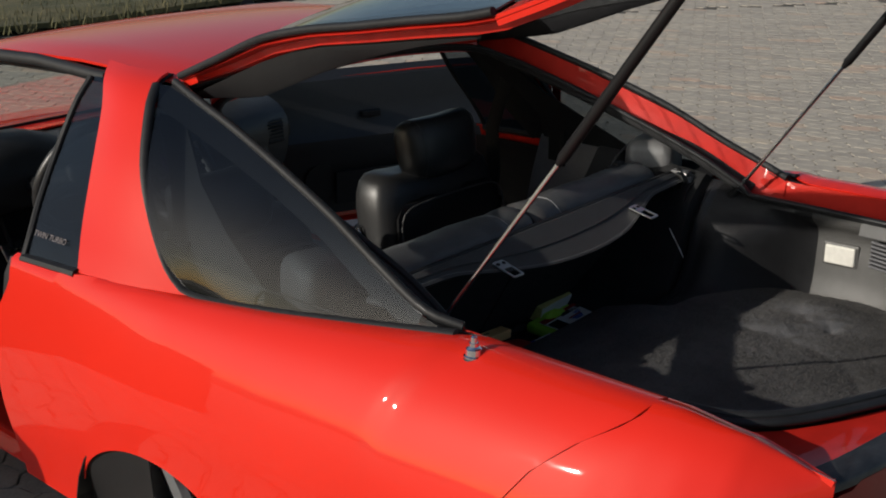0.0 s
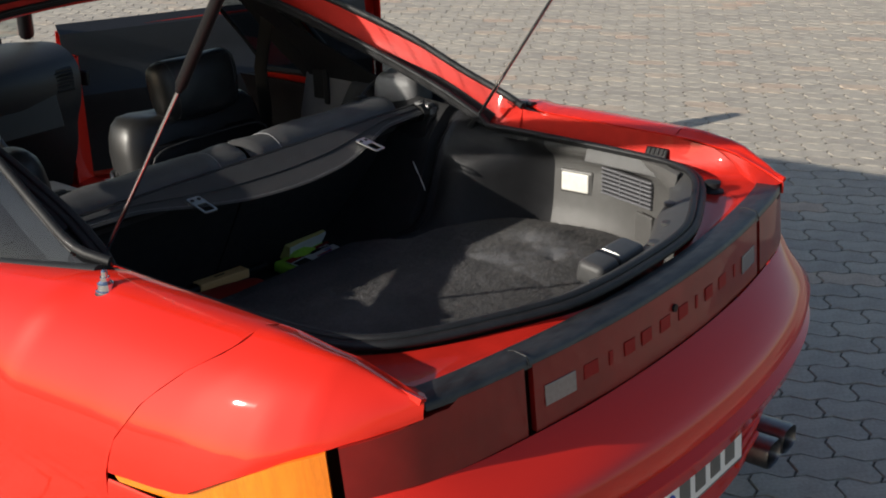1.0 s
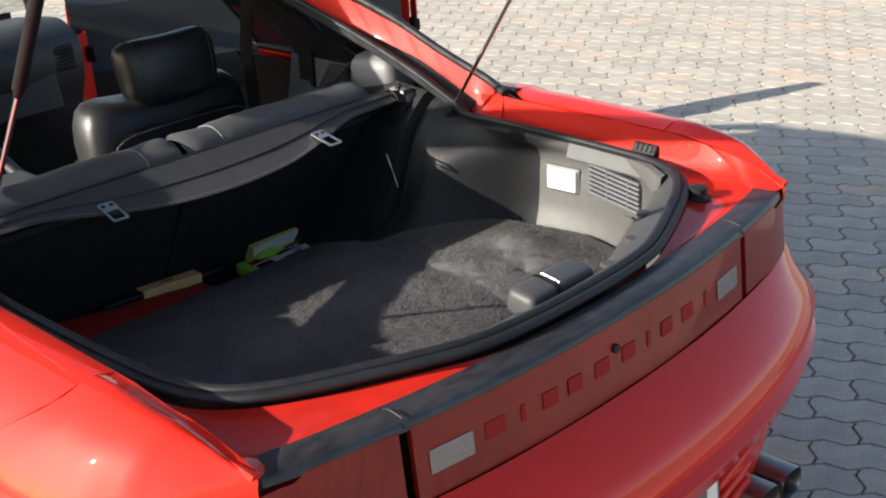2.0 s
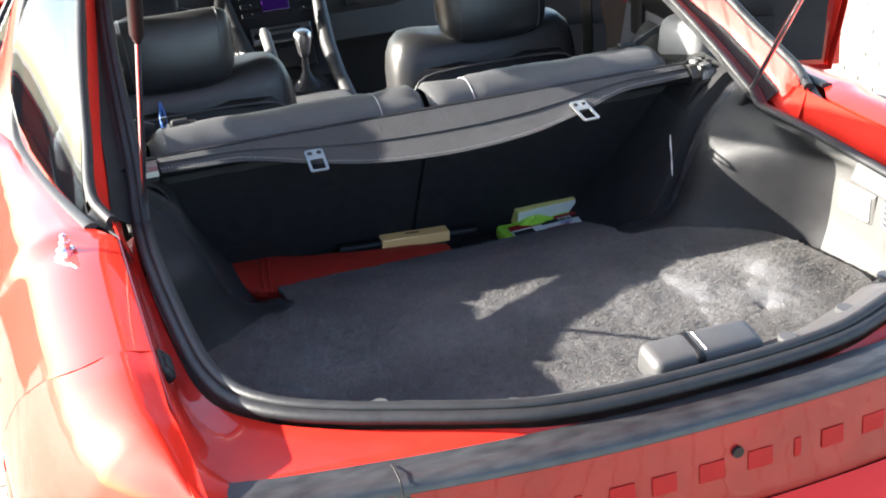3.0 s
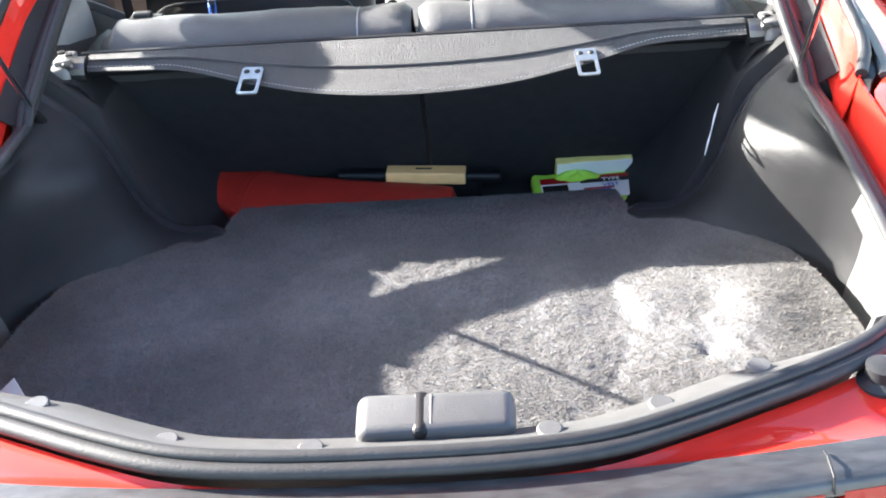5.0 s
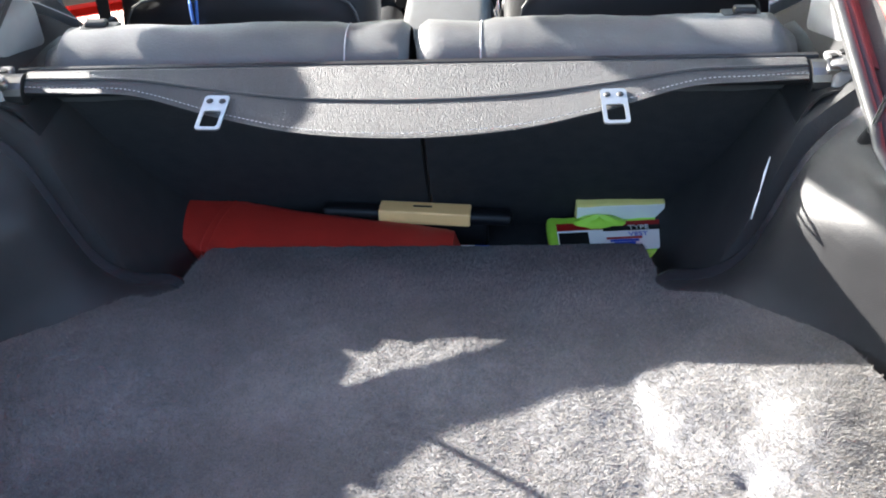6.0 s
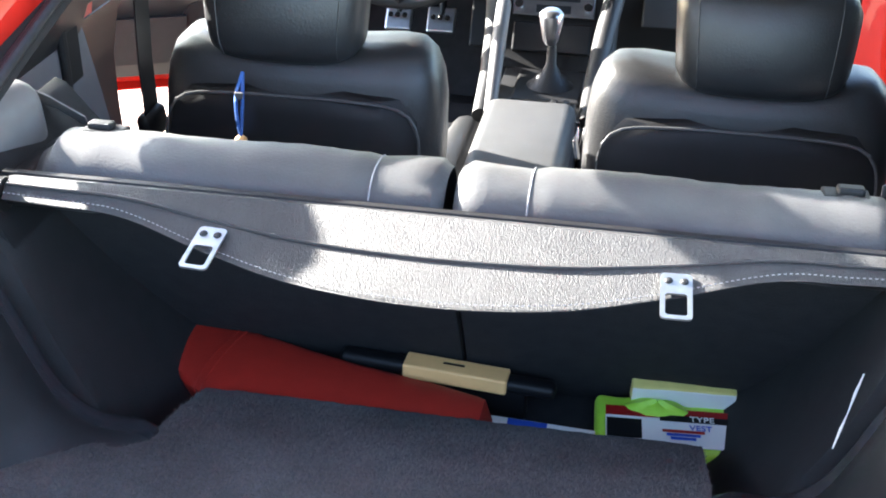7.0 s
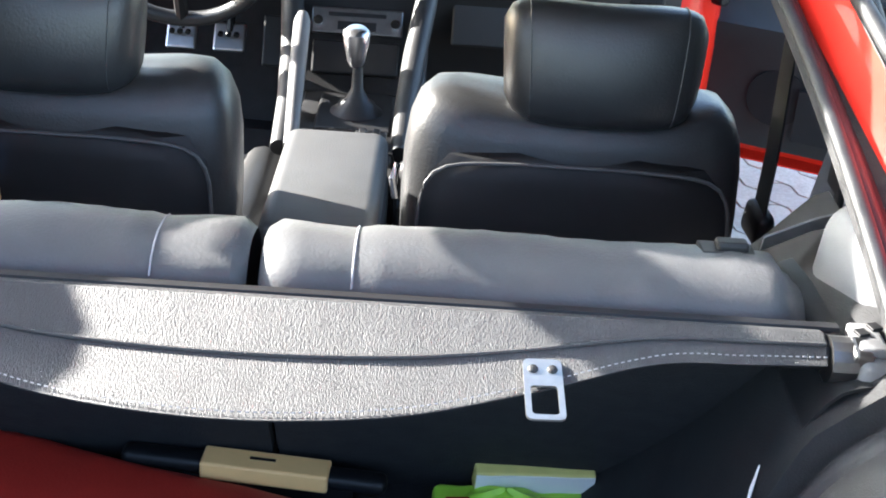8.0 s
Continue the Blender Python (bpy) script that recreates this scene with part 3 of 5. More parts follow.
def trim_profile(y):
    """Inner side lining from the floor up to the seal, at a distance y from the tail."""
    xb = curve_at(y, FLOOR_X)
    sx = curve_at(y, [(0.19, 0.530), (0.26, 0.572), (0.35, 0.598), (0.5, 0.608)])
    top = curve_at(y, [(0.78, 0.893), (0.95, 0.93), (1.2, 0.95)])
    deep = min(1.0, max(0.0, (y - 0.23) / 0.09))
    wall = [(xb, 0.58), (xb + 0.006 * deep, 0.64), (xb + 0.020 * deep, 0.70), (xb + 0.026 * deep, 0.77), (xb + 0.026 * deep, 0.83), (sx + 0.022 * deep, 0.866), (sx + 0.010, 0.882)]
    bulge = min(1.0, max(0.0, (y - 0.66) / 0.22)) ** 1.3
    mix = [(lerp(bulge, a[0], c[0]), lerp(bulge, a[1], c[1])) for a, c in zip(wall, CREST)]
    if y > 0.91:
        k = min(1.0, (y - 0.91) / 0.05)
        back = [(0.352, 0.50), (0.400, 0.56), (0.450, 0.64), (0.490, 0.72), (0.520, 0.80), (0.54, 0.86), (0.565, 0.885)]
        mix = [(lerp(k, c[0], d[0]), lerp(k, c[1], d[1])) for c, d in zip(mix, back)]
    pts = [(mix[0][0], y, 0.50), *[(x, y, z) for x, z in mix], (sx + 0.012, y, top), (sx + 0.026, y, top + 0.004)]
    return spline(pts, 30)


trim_rows = [trim_profile(y) for y in [0.19, 0.22, 0.25, 0.28, 0.31, 0.34, 0.37, 0.4, 0.46, 0.52, 0.58, 0.62, 0.66, 0.69, 0.73, 0.77, 0.80, 0.82, 0.84, 0.86, 0.875, 0.89, 0.90, 0.908, 0.914, 0.92, 0.93, 0.945, 0.962, 1.0, 1.06, 1.12, 1.2, 1.3]]
cut = 22
rolled = [[p + Vector((dx, dy, -dz)) for p in trim_rows[cut]] for dx, dy, dz in ((0.0, 0.008, 0.0), (0.002, 0.016, 0.001), (0.006, 0.024, 0.003), (0.013, 0.030, 0.006), (0.022, 0.034, 0.009), (0.034, 0.035, 0.012))]
inner_rows = [[p + Vector((0.032, 0.030, -0.011)) for p in trim_rows[cut]]] + trim_rows[cut + 5 :]
for rear_rows, deep_rows in ((trim_rows[: cut + 1] + rolled, inner_rows), (flip(trim_rows[: cut + 1] + rolled), flip(inner_rows))):
    # light put into colour: sunlit rear panel paler, shaded lining ahead darker
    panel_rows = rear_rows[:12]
    smooth(part("side_panel", loft(panel_rows, thick=0.003), PANEL, car, "grey plastic side panel beside the boot lamp, paler for sunlight"))
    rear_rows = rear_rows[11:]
    side = smooth(part("boot_side_lining", loft(rear_rows[:-7], thick=0.003), TRIM, car, "moulded grey plastic boot side lining, darkened for its shade"))
    smooth(part("crest", loft(rear_rows[-8:], thick=0.003), CREST_PLASTIC, side, "rounded crest of the wheelhouse, glossier and paler for its highlight"))
    smooth(part("wheelhouse_lining", loft(deep_rows, thick=0.003), FELT, car, "black felt wheelhouse lining"))

sill_rows = []
base_line = seal_curve(-0.006)
for off, z in ((0.0, 0.896), (0.014, 0.893), (0.044, 0.884), (0.079, 0.868), (0.092, 0.848), (0.097, 0.70), (0.097, 0.60)):
    row = []
    for i, p in enumerate(base_line):
        if p.y < 0.50:
            narrow = max(0.16, 1 - max(0.0, p.y - 0.06) / 0.22)
            d = (base_line[min(i + 1, len(base_line) - 1)] - base_line[max(i - 1, 0)]).normalized()
            q = p + Vector((-d.y, d.x, 0)) * off * narrow
            short = max(0.0, 1 - max(0.0, p.y - 0.06) / 0.14)
            row.append((q.x, q.y, z if z > 0.866 else lerp(short, 0.864, z)))
    sill_rows.append(row)
smooth(part("boot_sill_lining", loft(sill_rows, thick=0.003), SILL, car, "dark grey plastic sill lining with round plugs"))

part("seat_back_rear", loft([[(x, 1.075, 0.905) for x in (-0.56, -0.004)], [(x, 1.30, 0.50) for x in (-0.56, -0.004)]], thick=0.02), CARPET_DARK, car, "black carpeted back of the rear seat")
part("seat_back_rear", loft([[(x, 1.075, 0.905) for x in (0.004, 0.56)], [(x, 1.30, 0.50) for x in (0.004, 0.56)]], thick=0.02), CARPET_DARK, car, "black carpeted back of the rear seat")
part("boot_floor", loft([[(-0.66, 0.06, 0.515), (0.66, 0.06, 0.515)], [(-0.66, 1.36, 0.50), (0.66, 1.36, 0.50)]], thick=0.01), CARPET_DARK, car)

# ---- rear seat tops ----
def rear_seat(sx):
    xs = [0.006, 0.02, 0.05, 0.096, 0.104] + [0.12 + 0.0136 * k for k in range(30)] + [0.53, 0.545, 0.56]
    rows = []
    for x in xs:
        e = 0.012 * (1 if x in (0.006, 0.56) else 0) + (0.004 if x in (0.096, 0.104) else 0)
        tip = 0.018 if x >= 0.545 else 0
        pts = [(sx * x, 1.072, 0.86), (sx * x, 1.045 + e, 0.90), (sx * x, 1.055 + e, 0.938 - e - tip), (sx * x, 1.10, 0.957 - e - tip), (sx * x, 1.15, 0.950 - e - tip), (sx * x, 1.178 - e, 0.925 - e), (sx * x, 1.20, 0.86), (sx * x, 1.27, 0.62), (sx * x, 1.36, 0.46)]
        rows.append([p + Vector((0, 0, 0.0035 * noise.noise((p.x * 16, p.y * 16, p.z * 9 + 4)) + 0.0016 * noise.noise((p.x * 50, p.y * 40, 1)))) for p in spline(pts, 40)])
    ob = smooth(part("rear_seat_back", loft(rows), LEATHER_GREY, car, "black leather rear seat back with pale seams"))
    for x in (0.10,):
        part("seam", tube([Vector(p) + Vector((0, 0, 0.0005)) for p in [((sx * x), *tuple(q)[1:]) for q in rows[4][4:28]]], 0.0011, 6), STITCH, ob, "pale piping")
    knob = part("release_knob", join(block((0.058, 0.036, 0.008), (sx * 0.485, 1.142, 0.9505), (-6, 0, 0), 0.003), block((0.034, 0.022, 0.012), (sx * 0.49, 1.142, 0.957), (-6, 0, 0), 0.004)), BLACK, ob, "black release knob")
    return ob


rear_seat(-1)
rear_seat(1)
part("rear_bench", block((1.1, 0.46, 0.16), (0, 1.56, 0.42), (6, 0, 0), 0.05, 3), LEATHER, car, "black leather rear bench")


# ---- front seats ----
def front_seat(cx):
    rings = []
    for z, yb, yf, hw, dish in ((0.34, 1.60, 1.80, 0.235, 0.0), (0.48, 1.63, 1.82, 0.250, 0.0), (0.60, 1.655, 1.84, 0.262, 0.0), (0.70, 1.672, 1.855, 0.264, 0.0), (0.77, 1.685, 1.87, 0.262, 0.004), (0.815, 1.695, 1.872, 0.256, 0.008), (0.850, 1.705, 1.870, 0.243, 0.016), (0.875, 1.722, 1.862, 0.222, 0.026), (0.888, 1.745, 1.848, 0.190, 0.032), (0.889, 1.775, 1.82, 0.13, 0.034)):
        ring = []
        for k in range(40):
            t = 2 * math.pi * k / 40
            c, q = math.cos(t), math.sin(t)
            x = hw * math.copysign(abs(c) ** 0.45, c)
            ring.append((cx + x, (yb + yf) / 2 + (yf - yb) / 2 * math.copysign(abs(q) ** 0.6, q), z - dish * (1 - (x / 0.25) ** 2)))
        rings.append(ring)
    bm = loft(rings, close=True)
    bm.verts.ensure_lookup_table()
    top = [v for v in bm.verts if any(abs(v.co.x - p[0]) < 1e-5 and abs(v.co.y - p[1]) < 1e-5 and abs(v.co.z - p[2]) < 1e-5 for p in rings[-1])]
    top.sort(key=lambda v: math.atan2(v.co.y - 1.797, v.co.x - cx))
    bm.faces.new(top)
    seat = smooth(part("front_seat", bm, LEATHER, car, "black leather front seat"))
    rows = []
    for k in range(25):
        u = lerp(k / 24, -1, 1)
        end = (1 - abs(u) ** 4.5) ** 0.5
        w = 0.147 * u
        ring = []
        for j in range(28):
            t = 2 * math.pi * j / 28
            c, q = math.cos(t), math.sin(t)
            ry = 0.062 * math.copysign(abs(c) ** 0.75, c) * (0.40 + 0.60 * end)
            rz = 0.098 * math.copysign(abs(q) ** 0.70, q) * (0.58 + 0.42 * end)
            ring.append((w * (1 + 0.05 * rz / 0.1), ry + 0.016 * u * u, rz - 0.010 * (1 - u * u) * (1 if rz > 0 else 0)))
        rows.append(ring)
    pad = loft(rows, close=True)
    for r in (rows[0], rows[-1]):
        vs = [min(pad.verts, key=lambda v: (v.co - Vector(p)).length) for p in r]
        pad.faces.new(list(dict.fromkeys(vs)))
    bmesh.ops.transform(pad, matrix=pose(cx * 1.07, 1.745, 0.932, -10, 0, 0), verts=pad.verts)
    head = smooth(part("headrest", pad, LEATHER, seat, "wide black leather headrest"))
    for side in (-1, 1):
        part("headrest_post", tube([(cx * 1.07 + side * 0.06, 1.765, 0.80), (cx * 1.07 + side * 0.06, 1.76, 0.88)], 0.006, 8), CHROME, head)
        u = side * 0.75
        ringp = [(Vector(p) * 1.006) for p in rows[round((u + 1) * 12)]]
        seam = tube([*ringp, ringp[0]], 0.0013, 5)
        bmesh.ops.transform(seam, matrix=pose(cx * 1.07, 1.745, 0.932, -10, 0, 0), verts=seam.verts)
        part("seam", seam, LEATHER_GREY, head)
    board = []
    for z, hw, y in ((0.36, 0.205, 1.592), (0.50, 0.222, 1.622), (0.62, 0.232, 1.646), (0.70, 0.232, 1.662), (0.755, 0.222, 1.673), (0.783, 0.190, 1.680), (0.790, 0.10, 1.684)):
        board.append([(cx + x * hw, y + 0.02 * abs(x) ** 4, z) for x in [k / 8 for k in range(-8, 9)]])
    smooth(part("back_board", loft(board, thick=0.012), BLACK, seat, "matt black back board"))
    for side in (-1, 1):
        pts = [(cx + side * 0.222, 1.614, 0.50), (cx + side * 0.234, 1.638, 0.62), (cx + side * 0.235, 1.654, 0.70), (cx + side * 0.225, 1.664, 0.757), (cx + side * 0.19, 1.666, 0.786), (cx + side * 0.10, 1.668, 0.793), (cx, 1.668, 0.794)]
        part("piping", tube(pts, 0.003, 6, n=24), LEATHER_GREY, seat, "leather piping")
    smooth(part("seat_cushion", block((0.50, 0.54, 0.16), (cx, 2.06, 0.40), (5, 0, 0), 0.06, 4), LEATHER, seat, "black leather seat cushion"))
    for side in (-1, 1):
        smooth(part("bolster", tube([(cx + side * 0.215, 1.84, 0.44), (cx + side * 0.225, 2.05, 0.48), (cx + side * 0.22, 2.30, 0.47)], [0.05, 0.06, 0.04], 12), LEATHER, seat, "padded side bolster"))
    if cx > 0:
        well = smooth(part("recliner_well", block((0.05, 0.05, 0.075), (cx - 0.246, 1.80, 0.69), (-12, 0, 0), 0.018, 3), BLACK, seat, "dark recliner recess"))
        part("recliner_lever", tube([(cx - 0.272, 1.80, 0.722), (cx - 0.279, 1.79, 0.70), (cx - 0.272, 1.785, 0.668)], 0.006, 8), CHROME, well, "chrome recliner lever")
    return seat


for cx in (-0.39, 0.39):
    front_seat(cx)

# ---- roof and pillars ----
roof_rows = []
for y, z, hw in ((1.70, 1.292, 0.552), (1.80, 1.303, 0.560), (2.1, 1.308, 0.568), (2.5, 1.288, 0.558), (2.8, 1.240, 0.54)):
    roof_rows.append([(x * hw, y, z - 0.018 * abs(x) ** 2.5 - 0.010 * max(0, abs(x) - 0.85) / 0.15) for x in [k / 12 for k in range(-12, 13)]])
smooth(part("roof", loft(roof_rows, thick=-0.008), RED, car, "glossy red roof"))
smooth(part("headliner", loft([[(x * 0.97, y + 0.03, z - 0.045) for x, y, z in r] for r in roof_rows], thick=-0.008), TRIM, car, "dark grey headliner"))
smooth(part("roof_header", loft([[(x * 0.5, 1.735 - 0.03 * x * x, 1.268 - 0.03 * x * x) for x in [k / 10 for k in range(-10, 11)]], [(x * 0.5, 1.700 - 0.03 * x * x, 1.285 - 0.03 * x * x) for x in [k / 10 for k in range(-10, 11)]], [(x * 0.5, 1.69 - 0.03 * x * x, 1.240 - 0.03 * x * x) for x in [k / 10 for k in range(-10, 11)]]], thick=0.004), RED_MATTE, car, "red painted roof header under the hatch"))

# ---- hatch: bowed glass ahead of a red tail deck that kinks upwards ----
HATCH_Z = [(0.0, 1.290), (0.17, 1.355), (0.34, 1.420), (0.50, 1.458), (0.65, 1.482), (0.80, 1.508), (0.95, 1.532), (1.02, 1.548), (1.10, 1.578), (1.25, 1.642), (1.40, 1.702), (1.52, 1.745)]
HATCH_W = [(0.0, 0.565), (0.17, 0.582), (0.34, 0.600), (0.50, 0.613), (0.65, 0.624), (0.80, 0.634), (0.95, 0.643), (1.02, 0.646), (1.12, 0.650), (1.26, 0.650), (1.40, 0.640), (1.52, 0.600)]


def hatch_point(x, d, h=0.0):
    """A place on the raised hatch: d rearwards from the hinge, h above its skin, which is crowned between the side edges."""
    w = curve_at(d, HATCH_W)
    crown = (0.018 + 0.062 * min(1.0, d / 0.4)) * (1 - (x / w) ** 2)
    return (x, 1.69 - d, curve_at(d, HATCH_Z) + crown + h)


HALF = [k / 8 for k in range(-8, 9)]
hatch_frame = smooth(part("hatch", loft([[hatch_point(x * w, d, -0.002) for x in HALF] for d, w in HATCH_W[7:]], thick=0.02), RED, car, "raised red rear hatch frame"))
part("front_rail", loft([[hatch_point(x * 0.56, d, -0.006) for x in HALF] for d in (0.0, 0.05)], thick=0.018), RED, hatch_frame, "red front rail of the hatch")
part("grip", tube([hatch_point(x, 1.47, -0.05) for x in (-0.55, 0, 0.55)], 0.02, 8), RED, hatch_frame)
for sx, low, coat, words in ((-1, -0.040, RED_MATTE, "red side rail of the hatch"), (1, -0.078, BLACK, "black side rail of the hatch")):
    rail = [(0.012, -0.004), (0.0, -0.010), (0.004, -0.014), (0.028, low * 0.55), (0.034, low), (0.052, low), (0.056, -0.012)]
    smooth(part("side_rail", loft([[hatch_point(sx * (w - inset), d, h * min(1.0, 0.4 + 2.5 * d)) for d, w in HATCH_W[:11]] for inset, h in rail], thick=0.003), coat, hatch_frame, words))
# seal deepened to keep sun off the cover, black for the rail's shade
seal_drop = [(0.0, -0.060), (0.12, -0.086), (0.20, -0.106), (0.28, -0.122), (0.40, -0.116), (0.50, -0.100), (0.65, -0.074), (0.80, -0.058), (0.95, -0.050)]
for sx in (-1, 1):
    smooth(part("rail_seal", loft([[hatch_point(sx * (curve_at(d, HATCH_W) - inset), d, lerp(v, -0.045, low)) for d, low in seal_drop] for inset, v in ((0.036, 0.0), (0.038, 0.9), (0.041, 1.0), (0.046, 0.9), (0.048, 0.0))], thick=0.002), BLACK, hatch_frame, "black seal under the hatch rail, deepened to block the sun"))
smooth(part("frit_band", loft([[hatch_point(x * 0.56, d, 0.003) for x in HALF] for d in (0.03, 0.10, 0.17)], thick=0.002), BLACK, hatch_frame, "black glass border at the hinge"))
half_in = [(d, w) for d, w in HATCH_W[:8]]
glass = smooth(part("hatch_glass", loft([[hatch_point(x * w, d, 0.008) for x in HALF] for d, w in half_in], thick=0.004), GLASS_HATCH, hatch_frame, "tinted hatch glass"))
glass.visible_shadow = False
for sx in (-1, 1):
    smooth(part("glass_edge", tube([hatch_point(sx * (w + 0.002), d, 0.006) for d, w in half_in], 0.009, 8, n=30), RUBBER, glass, "black rubber edge of the hatch glass"))
    smooth(part("glass_border", loft([[hatch_point(sx * (w - o), d, 0.004) for d, w in half_in] for o in (0.004, 0.02, 0.045)], thick=0.001), BLACK, glass, "black printed border of the hatch glass"))
wires = bmesh.new()
for k in range(22):
    d = 0.16 + 0.038 * k
    w = curve_at(d, half_in) - 0.06
    wires = join(wires, loft([[hatch_point(x * w, d + e, 0.005) for x in HALF[::2]] for e in (0.0, 0.003)]))
part("demister_wires", wires, BLACK, glass, "fine dark demister lines")
smooth(part("hatch_seal", tube([hatch_point(-0.555, 0.0, -0.02), hatch_point(0, 0.01, -0.02), hatch_point(0.555, 0.0, -0.02)], 0.012, 8, n=16), RUBBER, hatch_frame, "black rubber hatch seal"))

# gas struts
for sx in (-1, 1):
    foot, joint, head = Vector((sx * 0.607, 0.852, 0.888)), Vector((sx * 0.590, 0.565, 1.285)), Vector((sx * 0.582, 0.245, 1.735))
    strut = smooth(part("gas_strut", tube([joint, joint.lerp(head, 0.02), joint.lerp(head, 0.03), head], [0.006, 0.0085, 0.011, 0.011], 14), BLACK, car, "black gas strut tube"))
    smooth(part("rod", tube([foot, joint], 0.0048, 10), CHROME, strut, "chrome piston rod"))
    smooth(part("ball_socket", tube([foot + Vector((0, 0.016, -0.02)), foot, foot + Vector((0, -0.02, 0.03))], [0.009, 0.012, 0.008], 10), BLACK, strut, "black ball socket"))
    part("mount", join(block((0.034, 0.03, 0.006), (sx * 0.622, 0.862, 0.874), (20, 0, 0), 0.002), tube([foot, foot + Vector((sx * 0.03, 0.006, -0.004))], 0.006, 8)), STEEL, strut, "bent steel mount")
    part("bracket", tube([head, hatch_point(sx * 0.59, 1.47, -0.01)], 0.014, 8), RED, hatch_frame, "red hatch bracket")

# ---- things in the boot ----
def mat_height(x, y):
    z = 0.652 - 0.075 * max(0.0, (y - 0.72) / 0.35) ** 1.5
    r = math.hypot(x - 0.02, y - 0.52)
    z += 0.008 / (1 + math.exp((r - 0.26) / 0.018))
    z -= 0.003 * math.exp(-(((r - 0.285) / 0.016) ** 2))
    z += 0.03 * math.exp(-(((x - 0.50) / 0.09) ** 2 + ((y - 0.52) / 0.14) ** 2))
    z += 0.016 * math.exp(-(((x - 0.36) / 0.06) ** 2 + ((y - 0.57) / 0.09) ** 2))
    z -= 0.006 * math.exp(-(((x - 0.44) / 0.025) ** 2 + ((y - 0.55) / 0.03) ** 2))
    z -= 0.004 * math.exp(-(((x - 0.27) / 0.03) ** 2 + ((y - 0.50) / 0.10) ** 2))
    z -= 0.014 * math.exp(-(((x - 0.412) / 0.02) ** 2 + ((y - 0.449) / 0.02) ** 2))
    return z + 0.005 * noise.noise((x * 9, y * 9, 0)) + 0.0022 * noise.noise((x * 45, y * 45, 3))


mat_rows = []
for k in range(150):
    y = lerp(k / 149, 0.14, 1.075)
    xb = curve_at(y, [(0.14, 0.50), (0.2, 0.55), (0.3, 0.61), (0.48, 0.635), (0.60, 0.62), (0.70, 0.585), (0.78, 0.53), (0.84, 0.475), (0.88, 0.41), (0.92, 0.358), (1.075, 0.352)])
    mat_rows.append([(x * xb, y, mat_height(x * xb, y)) for x in [j / 90 for j in range(-90, 91)]])
boot_mat = tagged(smooth(part("boot_mat", loft(mat_rows, thick=-0.012), CARPET)), "dark grey needle-felt boot mat lying on the cargo floor", "mat")

cover = thing("cargo_cover", "grey textured vinyl roller cargo cover with two steel clips", "cargo cover", (0, 1.0, 0.86))
part("roller", tube([(-0.57, 1.008, 0.918), (0.57, 1.008, 0.918)], 0.018, 16), BLACK, cover)
FLAP = [(-0.555, 0.975), (-0.48, 0.972), (-0.39, 0.966), (-0.27, 0.926), (-0.15, 0.890), (0, 0.876), (0.15, 0.890), (0.27, 0.926), (0.39, 0.966), (0.48, 0.972), (0.555, 0.975)]
edge = spline([(x, y, 0) for x, y in FLAP], 60)


def flap_z(y):
    """The flap hangs lower the farther it reaches out from the roller."""
    return curve_at(y, [(0.876, 0.893), (0.93, 0.905), (0.97, 0.920), (1.005, 0.941)])


smooth(part("flap", loft([[(p.x, 1.03, 0.932) for p in edge], [(p.x, 1.005, 0.941) for p in edge], [(p.x, lerp(0.3, 1.0, p.y), flap_z(lerp(0.3, 1.0, p.y)) + 0.001) for p in edge], [(p.x, lerp(0.65, 1.0, p.y), flap_z(lerp(0.65, 1.0, p.y))) for p in edge], [(p.x, p.y, flap_z(p.y)) for p in edge]], thick=0.002), VINYL, cover, "wrinkled grey vinyl flap"))

stitch_line = spline([(x, y + 0.006, 0) for x, y in FLAP], 340)
stitches = bmesh.new()
for a, b in zip(stitch_line[::2], stitch_line[1::2]):
    za, zb = (flap_z(p.y) + 0.0026 for p in (a, b))
    stitches = join(stitches, tube([(a.x, a.y, za), (b.x, b.y, zb)], 0.0007, 4))
part("edge_stitching", stitches, STITCH, cover, "pale edge stitching")
fold = spline([(x, lerp(0.45, 1.0, y), 0) for x, y in FLAP], 60)
part("fold_seam", tube([(p.x, p.y + 0.004, flap_z(p.y + 0.004) + 0.0022) for p in fold], 0.0022, 6), VINYL, cover, "raised fold seam")
part("roller_housing", loft([[(x, y, z) for x in (-0.575, -0.2, 0.2, 0.575)] for y, z in ((1.040, 0.905), (1.040, 0.930), (1.030, 0.938), (1.020, 0.9385), (1.018, 0.934))], thick=0.002), BLACK, cover, "black roller housing edge")


